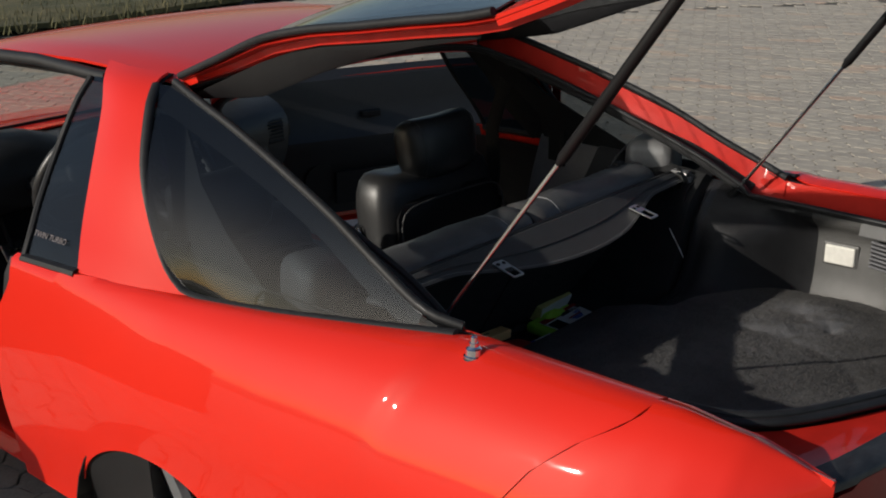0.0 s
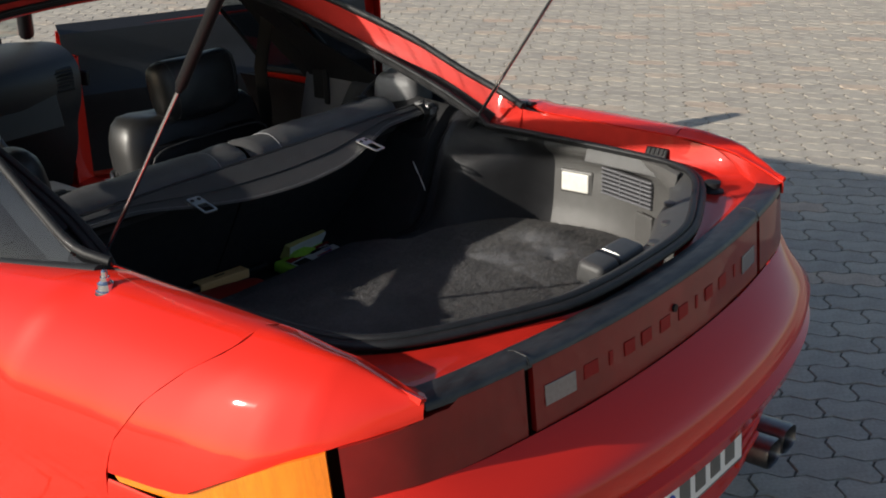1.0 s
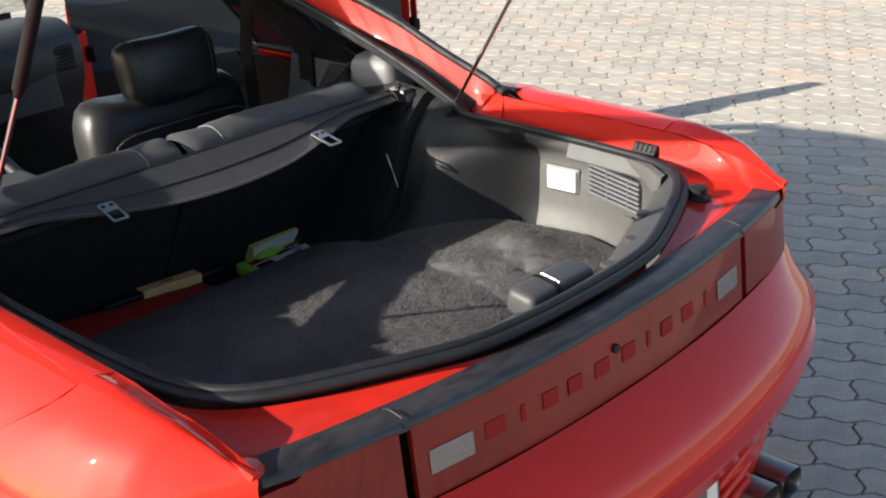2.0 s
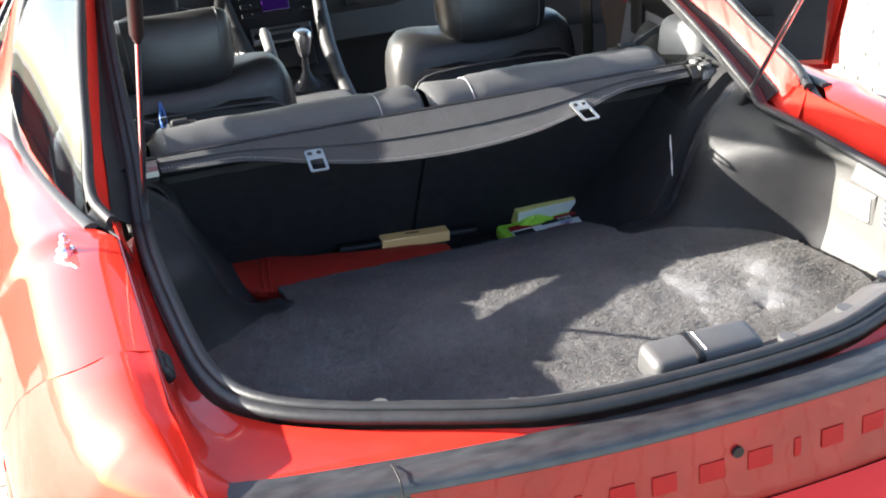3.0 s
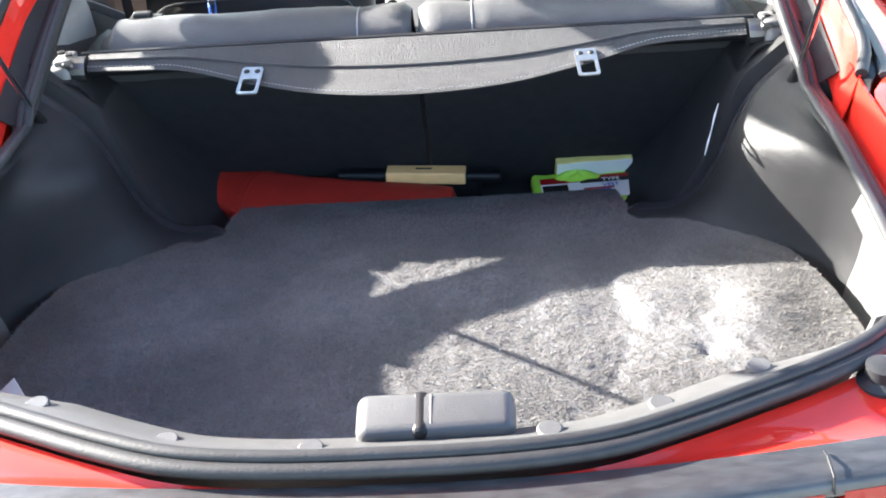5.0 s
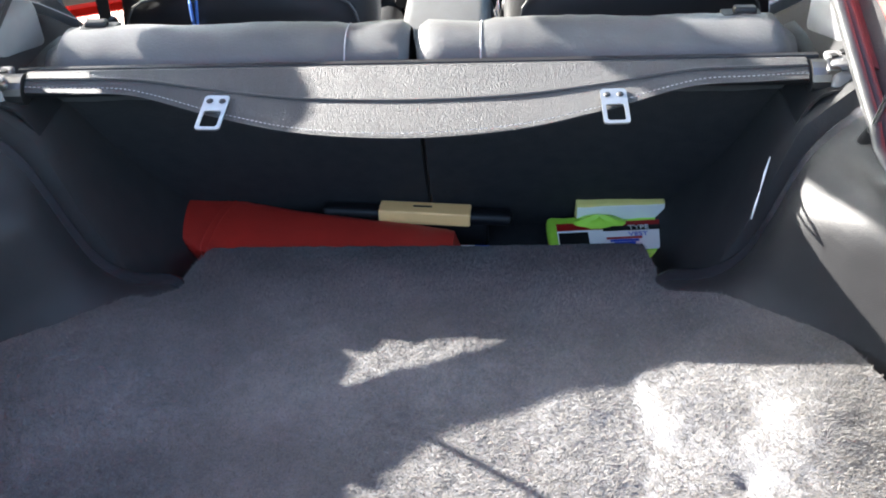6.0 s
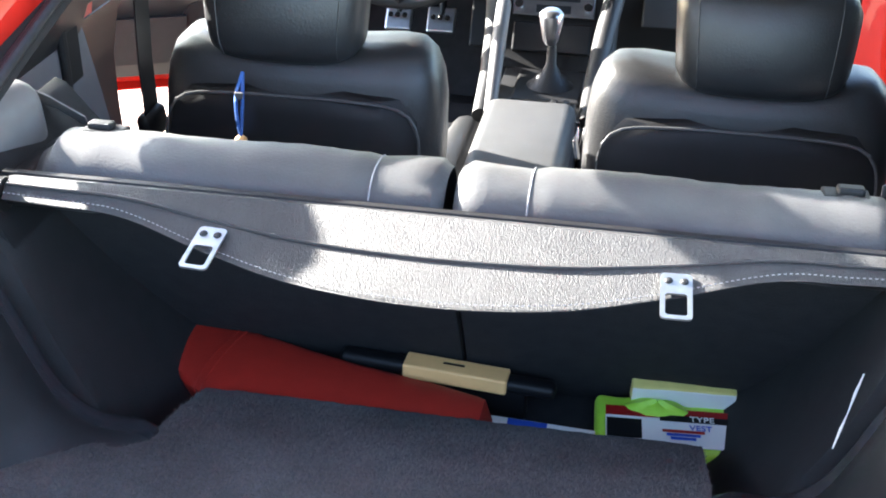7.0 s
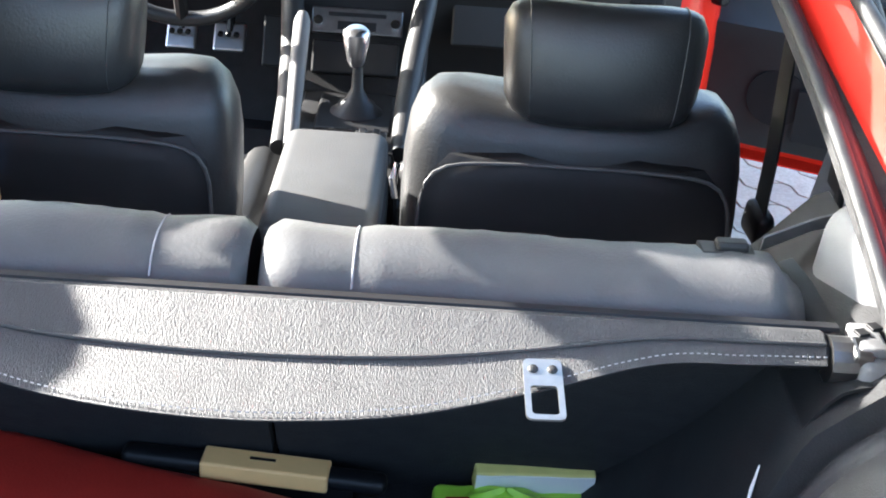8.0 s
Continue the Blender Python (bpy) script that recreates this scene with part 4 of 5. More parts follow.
def hook_plate(cx, turn):
    """Steel eye: two rivets on the cover's edge, an open loop behind it."""
    m = pose(cx, 0.924, 0.9085, 13, 0, turn)
    bm = bmesh.new()

    def rounded(w, y0, y1, r):
        pts = []
        for sx_, sy_, a0 in ((1, y1 - r, 0), (-1, y1 - r, 90), (-1, y0 + r, 180), (1, y0 + r, 270)):
            for k in range(5):
                a = radians(a0 + 22.5 * k)
                pts.append((sx_ * (w / 2 - r) + r * math.cos(a), sy_ + r * math.sin(a)))
        return pts

    outer, inner = rounded(0.036, -0.034, 0.039, 0.006), rounded(0.025, -0.028, 0.006, 0.004)
    rings = [[(x, y, z) for x, y in loop] for loop, z in ((outer, 0.0), (outer, 0.0026), (inner, 0.0026), (inner, 0.0))]
    bm = loft(rings, close=True, loop=True)
    bmesh.ops.transform(bm, matrix=m, verts=bm.verts)
    ob = part("hook_plate", bm, STEEL, cover, "bright steel hook plate")
    for dx in (-0.009, 0.009):
        rv = bmesh.new()
        bmesh.ops.create_uvsphere(rv, u_segments=12, v_segments=6, radius=0.0052)
        bmesh.ops.scale(rv, vec=(1, 1, 0.5), verts=rv.verts)
        bmesh.ops.transform(rv, matrix=m @ pose(dx, 0.026, 0.003), verts=rv.verts)
        smooth(part("rivet", rv, RUBBER, ob, "dark domed rivet"))


hook_plate(-0.272, -4)
hook_plate(0.286, 2)
for sx in (-1, 1):
    holder = smooth(part("end_bracket", join(block((0.05, 0.055, 0.120), (sx * 0.603, 0.996, 0.872), (0, sx * 8, 0), 0.012, 3), block((0.03, 0.05, 0.014), (sx * 0.598, 1.005, 0.934), (0, 0, 0), 0.004)), REEL, car, "grey moulded cover bracket"))
    part("end_cap", join(tube([(sx * 0.560, 0.996, 0.918), (sx * 0.585, 0.996, 0.918)], 0.023, 14), block((0.02, 0.03, 0.02), (sx * 0.588, 0.99, 0.93), (10, 5, 0), 0.004)), EXHAUST, cover, "worn metal end cap")
    for k in range(2):
        part("bracket_slot", block((0.012, 0.012, 0.004), (sx * (0.592 + 0.016 * k), 1.008 + 0.012 * k, 0.942), (0, 0, 20), 0.001), BLACK, holder)

# ---- quarter shelf, belt reel covers, belts ----
for sx in (-1, 1):
    shelf = smooth(part("quarter_shelf", loft([spline([(sx * x, y, z - dz) for x, z in ((0.54, 0.86), (0.57, 0.905), (0.63, 0.915), (0.70, 0.91), (0.74, 0.93))], 14) for y, dz in ((0.96, 0), (1.05, 0), (1.16, 0), (1.22, 0.004), (1.25, 0.03), (1.27, 0.12), (1.28, 0.4))], thick=0.004), TRIM, car, "dark grey quarter shelf"))
    for k in range(4):
        part("shelf_rib", tube([(sx * 0.60, 1.06 + 0.014 * k, 0.912), (sx * 0.68, 1.06 + 0.014 * k, 0.916)], 0.003, 6), TRIM, shelf)
    reel = block((0.125, 0.150, 0.115), (0, 0, 0), (0, 0, 0), 0.034, 6)
    for v in reel.verts:
        v.co.x *= 1.0 - 1.6 * max(0.0, v.co.z)
        v.co.y *= 1.0 - 1.2 * max(0.0, v.co.z)
    bmesh.ops.transform(reel, matrix=pose(sx * 0.662, 1.135, 0.943, 0, 0, sx * 14), verts=reel.verts)
    smooth(part("belt_reel_cover", reel, REEL, car, "light grey belt reel cover"))
    smooth(part("belt_strap", loft([[(sx * 0.652, 1.205, 0.985), (sx * 0.655, 1.225, 0.955)], [(sx * 0.592, 1.200, 0.968), (sx * 0.597, 1.222, 0.942)], [(sx * 0.535, 1.186, 0.948), (sx * 0.540, 1.208, 0.920)]], thick=0.002), TRIM_LIGHT, car, "grey webbing belt"))
    smooth(part("front_belt", loft([[(sx * 0.672, 1.66, 1.10), (sx * 0.668, 1.71, 1.10)], [(sx * 0.700, 1.74, 0.92), (sx * 0.695, 1.79, 0.92)], [(sx * 0.703, 1.735, 0.80), (sx * 0.698, 1.785, 0.80)], [(sx * 0.703, 1.74, 0.68), (sx * 0.698, 1.79, 0.68)]], thick=0.003), BLACK, car, "black front seat belt"))
    smooth(part("belt_tongue", block((0.03, 0.07, 0.06), (sx * 0.70, 1.765, 0.675), (10, 0, sx * 12), 0.012), BLACK, car, "black belt tongue"))
    part("quarter_lining", loft([[(sx * 0.735, y, 0.925) for y in (1.22, 1.35, 1.50, 1.59)], [(sx * 0.73, y, 0.80) for y in (1.24, 1.4, 1.55, 1.62)], [(sx * 0.72, y, 0.66) for y in (1.25, 1.4, 1.55, 1.64)], [(sx * 0.69, y, 0.26) for y in (1.27, 1.45, 1.6, 1.68)]], thick=0.006), TRIM_LIGHT, car, "grey quarter lining")
    part("belt_slot", join(block((0.006, 0.05, 0.10), (sx * 0.722, 1.53, 0.90), (0, 0, 0), 0.004), block((0.012, 0.02, 0.13), (sx * 0.722, 1.50, 0.90), (0, 0, 0), 0.005)), BLACK, car, "dark belt guide slot")
    part("door_sill", block((0.12, 1.3, 0.08), (sx * 0.80, 2.50, 0.255), (0, 0, 0), 0.02, 3), RED, car, "red door sill")

# interior floor, rear bulkhead of the nose, seat well
part("cabin_floor", block((1.48, 1.9, 0.03), (0, 2.2, 0.215), (0, 0, 0), 0.004), CARPET_DARK, car, "black cabin carpet")
part("transmission_tunnel", block((0.22, 1.7, 0.2), (0, 2.2, 0.32), (0, 0, 0), 0.04, 3), CARPET_DARK, car)
smooth(part("toe_board", loft([[(x, y, z) for x in (-0.74, -0.3, 0.3, 0.74)] for y, z in ((3.02, 0.225), (3.08, 0.25), (3.28, 0.44), (3.32, 0.52), (3.32, 0.84))], thick=0.006), CARPET_DARK, car, "black carpeted toe board"))
smooth(part("rear_bench", block((1.1, 0.34, 0.14), (0, 1.44, 0.42), (6, 0, 0), 0.05, 3), LEATHER, car, "black leather rear bench"))

# ---- dashboard ----
dash_rows = []
for x in [-0.72, -0.66, -0.6, -0.5, -0.4, -0.3, -0.22, -0.17, -0.15, 0.15, 0.17, 0.22, 0.3, 0.45, 0.6, 0.68, 0.73]:
    hood = 0.055 * max(0.0, 1 - abs((x + 0.40) / 0.23) ** 3)
    out = 0.04 * max(0, (abs(x) - 0.55) / 0.18)
    dash_rows.append(spline([(x, 3.15, 0.87), (x, 2.88, 0.905 + hood), (x, 2.74 + out, 0.900 + hood), (x, 2.66 + out, 0.855 + 0.4 * hood), (x, 2.645 + out, 0.79)] + ([(x, 2.66 + out, 0.755), (x, 2.72, 0.735), (x, 2.86, 0.73), (x, 3.02, 0.72)] if x < -0.16 else [(x, 2.66 + out, 0.70), (x, 2.70 + out, 0.62), (x, 2.76, 0.52), (x, 2.84, 0.34)]), 26))
dash = smooth(part("dashboard", loft(dash_rows, thick=0.004), DASH, car, "dark grey moulded dashboard"))
glovebox = part("glovebox_lid", block((0.40, 0.012, 0.16), (0.40, 2.655, 0.715), (-13, 0, 0), 0.006, 2), DASH, dash, "glovebox lid")
part("latch", join(block((0.06, 0.012, 0.026), (0.31, 2.643, 0.765), (-10, 0, 0), 0.003), block((0.03, 0.012, 0.012), (0.31, 2.638, 0.765), (-10, 0, 0), 0.002)), BLACK, glovebox)
for vx in (0.645, -0.66):
    vent = part("air_vent", block((0.085, 0.02, 0.09), (vx, 2.672, 0.80), (-6, 0, 0), 0.006), BLACK, dash, "black air vent")
    for k in range(6):
        part("slat", block((0.074, 0.012, 0.004), (vx, 2.662, 0.768 + 0.0125 * k), (15, 0, 0), 0.001, 1), TRIM, vent)
for vx in (-0.10, -0.03, 0.04, 0.11):
    pod = smooth(part("gauge_pod", tube([(vx, 2.70, 0.93), (vx, 2.64, 0.925)], [0.036, 0.034], 18), TRIM, dash, "round gauge pod"))
    part("dial", tube([(vx, 2.66, 0.926), (vx, 2.638, 0.9245)], 0.027, 16), BLACK, pod)

dash.location = (0.0, 0.11, -0.042)

# centre panel and console
stack = smooth(part("centre_panel", loft([spline([(-0.15, y, z - 0.04), (-0.148, y - 0.02, z), (-0.12, y - 0.028, z + 0.002), (0.12, y - 0.028, z + 0.002), (0.148, y - 0.02, z), (0.15, y, z - 0.04)], 20) for y, z in ((2.68, 0.90), (2.62, 0.84), (2.58, 0.78), (2.52, 0.70), (2.47, 0.63), (2.42, 0.60))], thick=0.004), TRIM, car, "dark grey centre control panel"))


def stack_at(x, u, lift=0.0):
    """A place on the sloping face of the stack, u from its foot upwards."""
    return (x, lerp(u, 2.455, 2.60) - 0.03 - lift * 0.75, lerp(u, 0.615, 0.865) + lift * 0.6)


part("screen", block((0.085, 0.06, 0.006), stack_at(0, 0.78, 0.012), (58, 0, 0), 0.004), material("violet_screen", (0.034, 0.006, 0.085), 0.2, coat=0.5), stack, "violet display screen")
for row in range(3):
    for sx in (-1, 1):
        for col in range(2):
            part("button", block((0.026, 0.014, 0.006), stack_at(sx * (0.065 + 0.032 * col), 0.66 + 0.10 * row, 0.012), (58, 0, 0), 0.002), BLACK, stack)
radio = part("radio", block((0.19, 0.055, 0.012), stack_at(0, 0.42, 0.010), (58, 0, 0), 0.003), EXHAUST, stack, "dull silver-faced radio")
part("slot", block((0.12, 0.008, 0.004), stack_at(0, 0.46, 0.018), (58, 0, 0), 0.001), BLACK, radio)
part("display", block((0.08, 0.018, 0.004), stack_at(0.0, 0.38, 0.018), (58, 0, 0), 0.001), BLACK, radio)
for sx in (-1, 1):
    part("knob", tube([stack_at(sx * 0.08, 0.40, 0.012), stack_at(sx * 0.08, 0.40, 0.028)], 0.010, 12), CHROME, radio)
part("tray", block((0.18, 0.07, 0.02), stack_at(0, 0.16, 0.004), (58, 0, 0), 0.004), BLACK, stack, "black storage tray")
console = smooth(part("centre_console", loft([spline([(-0.105, y, 0.38), (-0.104, y, z - 0.03), (-0.09, y, z - 0.004), (-0.06, y, z), (0.06, y, z), (0.09, y, z - 0.004), (0.104, y, z - 0.03), (0.105, y, 0.38)], 24) for y, z in ((2.085, 0.612), (2.2, 0.605), (2.35, 0.60), (2.46, 0.605))], thick=0.004), TRIM, car, "dark grey gear console"))
arm = block((0.185, 0.40, 0.10), (0, 1.87, 0.612), (0, 0, 0), 0.024, 4)
smooth(part("armrest_lid", arm, LEATHER_GREY, console, "grey vinyl armrest lid"))
part("armrest_box", block((0.19, 0.42, 0.22), (0, 1.875, 0.47), (0, 0, 0), 0.015), TRIM, console)
for sx in (-1, 1):
    smooth(part("console_rail", tube([(sx * 0.112, 2.10, 0.60), (sx * 0.115, 2.25, 0.635), (sx * 0.125, 2.40, 0.69), (sx * 0.140, 2.52, 0.76), (sx * 0.150, 2.60, 0.84)], [0.018, 0.022, 0.024, 0.024, 0.02], 12, n=0), DASH, console, "raised console rail"))
gaiter_rows = [[(0.018 + r * math.cos(t), 2.27 + 0.9 * r * math.sin(t), z) for t in (2 * math.pi * k / 20 for k in range(20))] for z, r in ((0.605, 0.056), (0.614, 0.052), (0.622, 0.040), (0.630, 0.036), (0.638, 0.024), (0.648, 0.019), (0.660, 0.012), (0.716, 0.009))]
smooth(part("gear_gaiter", loft(gaiter_rows, close=True), DASH, console, "black leather gear gaiter"))
part("gear_surround", block((0.15, 0.19, 0.012), (0.015, 2.27, 0.606), (0, 0, 0), 0.005), BLACK, console)
smooth(part("gear_knob", tube([(0.015, 2.26, 0.714), (0.015, 2.258, 0.722), (0.015, 2.255, 0.74), (0.015, 2.252, 0.765), (0.015, 2.251, 0.782), (0.015, 2.25, 0.790)], [0.013, 0.017, 0.020, 0.025, 0.026, 0.018], 18), ALU, console, "brushed aluminium gear knob"))
part("switch_plate", join(block((0.06, 0.04, 0.014), (0.055, 2.13, 0.618), (0, 0, 0), 0.003), block((0.014, 0.024, 0.01), (0.04, 2.13, 0.628), (0, 0, 0), 0.002), block((0.014, 0.024, 0.01), (0.066, 2.13, 0.628), (0, 0, 0), 0.002)), BLACK, console, "black switch plate")
smooth(part("handbrake", tube([(-0.085, 2.05, 0.63), (-0.088, 2.12, 0.672), (-0.09, 2.2, 0.735), (-0.091, 2.27, 0.79), (-0.0915, 2.285, 0.80)], [0.013, 0.014, 0.016, 0.016, 0.010], 14), REEL, console, "grey handbrake lever"))
wheel_c = Vector((-0.369, 2.42, 0.872))
rim_pts = [wheel_c + Vector((0.185 * math.cos(t), -0.075 * math.sin(t), 0.17 * math.sin(t))) for t in (2 * math.pi * k / 40 for k in range(41))]
steer = smooth(part("steering_wheel", tube(rim_pts, 0.016, 10), LEATHER, car, "black leather steering wheel"))
smooth(part("hub", block((0.13, 0.05, 0.10), (-0.369, 2.45, 0.862), (-24, 0, 0), 0.025, 3), BLACK, steer))
for a in (200, 340, 270):
    t = radians(a)
    part("spoke", tube([wheel_c + Vector((0, 0.02, 0)), wheel_c + Vector((0.18 * math.cos(t), -0.073 * math.sin(t), 0.165 * math.sin(t)))], 0.014, 8), BLACK, steer)
part("column", tube([(-0.369, 2.46, 0.862), (-0.369, 2.80, 0.76)], 0.035, 12), BLACK, steer)
for px, w in ((-0.475, 0.075), (-0.354, 0.08)):
    pedal = part("pedal", block((w, 0.012, 0.075), (px, 2.97, 0.50), (-40, 0, 0), 0.006), ALU, car, "drilled aluminium pedal")
    for dx in (-0.02, 0.0, 0.02):
        for dz in (-0.018, 0.016):
            part("grip", tube([(px + dx, 2.965 - 0.6 * dz, 0.503 + 0.8 * dz), (px + dx, 2.958 - 0.6 * dz, 0.499 + 0.8 * dz)], 0.007, 10), BLACK, pedal)
    part("arm", tube([(px, 2.98, 0.51), (px, 3.08, 0.70)], 0.010, 8), BLACK, pedal)
part("pedal", block((0.05, 0.012, 0.13), (-0.247, 2.98, 0.495), (-30, 0, 0), 0.006), TRIM, car, "grey rubber pedal")
part("floor_mat", block((0.46, 0.55, 0.02), (-0.42, 2.62, 0.245), (8, 0, 0), 0.01), RUBBER, car, "black ribbed rubber mat")

# ---- doors, standing open ----
def door(sx):
    hinge, tip = Vector((sx * 0.88, 3.15, 0)), Vector((sx * 2.08, 2.64, 0))
    way = (tip - hinge).normalized()
    out = Vector((way.y, -way.x, 0)) * (-1 if sx > 0 else 1)
    inn = -out if (out.y > 0) == (sx > 0) else out
    inn = Vector((-way.y, way.x, 0))
    if inn.y > 0:
        inn = -inn

    def at(u, z, off):
        p = hinge + way * (u * 1.40) + inn * off
        return (p.x, p.y, z)

    skin = [[at(u, z, 0.0 - 0.03 * math.sin(math.pi * v)) for v, z in ((0, 0.24), (0.2, 0.36), (0.45, 0.55), (0.7, 0.72), (0.9, 0.82), (1, 0.86))] for u in (0, 0.2, 0.5, 0.8, 0.97, 1.0)]
    shell = smooth(part("door", loft(skin, thick=0.01), RED, car, "open red door"))
    rim = loft([[at(u, z, o) for o in (0.0, 0.07)] for u, z in ((0.03, 0.24), (0.03, 0.86), (0.5, 0.87), (1.0, 0.86), (1.0, 0.5), (0.97, 0.24), (0.5, 0.24), (0.03, 0.24))], thick=0.004)
    part("door_edge", rim, RED, shell, "red door edge")
    card = [[at(u, z, o) for z, o in ((0.285, 0.074), (0.42, 0.10), (0.50, 0.105), (0.56, 0.14), (0.62, 0.145), (0.66, 0.105), (0.76, 0.10), (0.855, 0.08), (0.885, 0.02))] for u in (0.0, 0.1, 0.3, 0.5, 0.75, 0.9, 0.94)]
    card_ob = smooth(part("door_card", loft(card, thick=0.004), DASH, shell, "dark grey moulded door card"))
    part("door_pocket", loft([[at(u, z, o) for z, o in ((0.34, 0.116), (0.48, 0.13))] for u in (0.2, 0.4, 0.6, 0.8)], thick=0.012), TRIM, card_ob, "dark door pocket")
    part("speaker", tube([at(0.16, 0.44, 0.10), at(0.16, 0.44, 0.118)], 0.075, 20), BLACK, card_ob, "round black speaker")
    part("door_handle", block((0.09, 0.02, 0.03), at(0.32, 0.71, 0.12), (0, 0, math.degrees(math.atan2(way.y, way.x))), 0.006), BLACK, card_ob)
    part("door_latch", block((0.03, 0.06, 0.05), at(0.995, 0.60, 0.05), (0, 0, math.degrees(math.atan2(way.y, way.x))), 0.006), BLACK, shell)
    smooth(part("belt_moulding", tube([at(0.02, 0.872, 0.02), at(0.98, 0.868, 0.02)], 0.010, 8), RUBBER, shell))


door(1)
door(-1)
for sx in (-1, 1):
    smooth(part("door_jamb", loft([[(sx * x, y, z) for x, y in ((0.755, 2.94), (0.77, 2.945), (0.85, 2.975), (0.87, 3.0), (0.88, 3.17))] for z in (0.25, 0.5, 0.70, 0.78)], thick=0.006), RED, car, "red front door jamb"))
    part("hinge", block((0.03, 0.05, 0.06), (sx * 0.855, 2.965, 0.70), (0, 0, sx * 30), 0.01), BLACK, car, "dark door hinge")

# ---- front of the car, closing the body ----
nose = [[(x * w, y, z - 0.06 * abs(x) ** 3) for x in [k / 10 for k in range(-10, 11)]] for y, z, w in ((3.12, 0.86, 0.80), (3.5, 0.80, 0.84), (4.0, 0.72, 0.84), (4.3, 0.62, 0.80), (4.45, 0.50, 0.74), (4.47, 0.36, 0.74), (4.4, 0.22, 0.72))]
smooth(part("bonnet", loft(nose, thick=0.006), RED, car, "glossy red bonnet"))
for sx in (-1, 1):
    wing = []
    for k in range(40):
        y = lerp(k / 39, 3.19, 4.45)
        d = abs(y - 3.62)
        low = 0.22 + 0.42 * math.sqrt(1 - (d / 0.37) ** 2) if d < 0.37 else 0.22
        w = curve_at(y, [(2.8, 0.90), (3.6, 0.91), (4.1, 0.87), (4.3, 0.82), (4.45, 0.74)])
        zt = curve_at(y, [(2.8, 0.84), (3.12, 0.80), (3.5, 0.74), (4.0, 0.66), (4.3, 0.56), (4.45, 0.46)])
        wing.append([(sx * (w - 0.06), y, zt + 0.003), (sx * (w - 0.02), y, zt - 0.02), (sx * w, y, max(low, lerp(0.4, zt, low))), (sx * (w - 0.01), y, low)])
    smooth(part("front_wing", loft(wing, thick=0.005), RED, car, "red front wing"))
    smooth(part("a_pillar", tube([(sx * 0.555, 2.78, 1.235), (sx * 0.66, 3.0, 1.05), (sx * 0.76, 3.16, 0.87)], 0.03, 10), BLACK, car, "black windscreen pillar"))
    smooth(part("roof_rail", tube([(sx * 0.575, 1.98, 1.255), (sx * 0.575, 2.3, 1.262), (sx * 0.57, 2.6, 1.245), (sx * 0.555, 2.80, 1.225)], 0.018, 8), RUBBER, car, "black door seal along the roof"))
screen_pane = smooth(part("windscreen", loft([[(x * 0.54, 2.80 + 0.02 * (1 - x * x), 1.228) for x in (-1, -0.5, 0, 0.5, 1)], [(x * 0.65, 3.0 + 0.05 * (1 - x * x), 1.05) for x in (-1, -0.5, 0, 0.5, 1)], [(x * 0.75, 3.16 + 0.08 * (1 - x * x), 0.872) for x in (-1, -0.5, 0, 0.5, 1)]], thick=0.004), GLASS_CLEAR, car, "clear windscreen"))
screen_pane.visible_shadow = False


# ---- wheels ----
def wheel(x, y):
    sx = 1 if x > 0 else -1
    R, w = 0.305, 0.21
    prof = [(0.215, -0.5), (0.25, -0.52), (0.285, -0.5), (R - 0.004, -0.42), (R, -0.33), (R, 0.33), (R - 0.004, 0.42), (0.285, 0.5), (0.25, 0.52), (0.215, 0.5)]
    rows = [[(x + sx * w * o, y + r * math.cos(t), 0.3 + r * math.sin(t)) for r, o in prof] for t in (2 * math.pi * k / 48 for k in range(48))]
    hub = part("wheel", tube([(x - 0.06, y, 0.3), (x + 0.06, y, 0.3)], 0.07, 20), BLACK, car, "black tyre on an alloy wheel")
    smooth(part("tyre", loft(rows, loop=True), TYRE, hub, "black grooved tyre"))
    grooves = bmesh.new()
    for o in (-0.2, 0.0, 0.2):
        ringp = [(x + sx * w * o, y + (R + 0.0005) * math.cos(t), 0.3 + (R + 0.0005) * math.sin(t)) for t in (2 * math.pi * k / 48 for k in range(49))]
        grooves = join(grooves, tube(ringp, 0.004, 5))
    part("tread_grooves", grooves, BLACK, hub)
    rim = [[(x + sx * w * o, y + r * math.cos(t), 0.3 + r * math.sin(t)) for r, o in ((0.218, -0.48), (0.205, -0.3), (0.205, 0.3), (0.218, 0.48), (0.20, 0.46))] for t in (2 * math.pi * k / 40 for k in range(40))]
    smooth(part("rim", loft(rim, loop=True), ALU, hub, "alloy rim"))
    for k in range(5):
        t = 2 * math.pi * k / 5
        part("spoke", tube([(x + sx * 0.06, y + 0.04 * math.cos(t), 0.3 + 0.04 * math.sin(t)), (x + sx * 0.085, y + 0.205 * math.cos(t), 0.3 + 0.205 * math.sin(t))], [0.035, 0.03], 8, flat=0.6), ALU, hub)


for wx, wy in ((-0.765, 1.42), (0.765, 1.42), (-0.765, 3.62), (0.765, 3.62)):
    wheel(wx, wy)
for sx in (-1, 1):
    arch_rows = [[(sx * xx, 1.42 + 0.36 * math.cos(t), 0.22 + 0.34 * math.sin(t)) for xx in (0.915, 0.66)] for t in (math.pi * k / 16 for k in range(17))]
    part("wheel_housing", loft(arch_rows, thick=0.004), BLACK, car, "black wheel housing")
part("underbody", block((1.5, 4.2, 0.05), (0, 2.15, 0.22), (0, 0, 0), 0.02), BLACK, car)

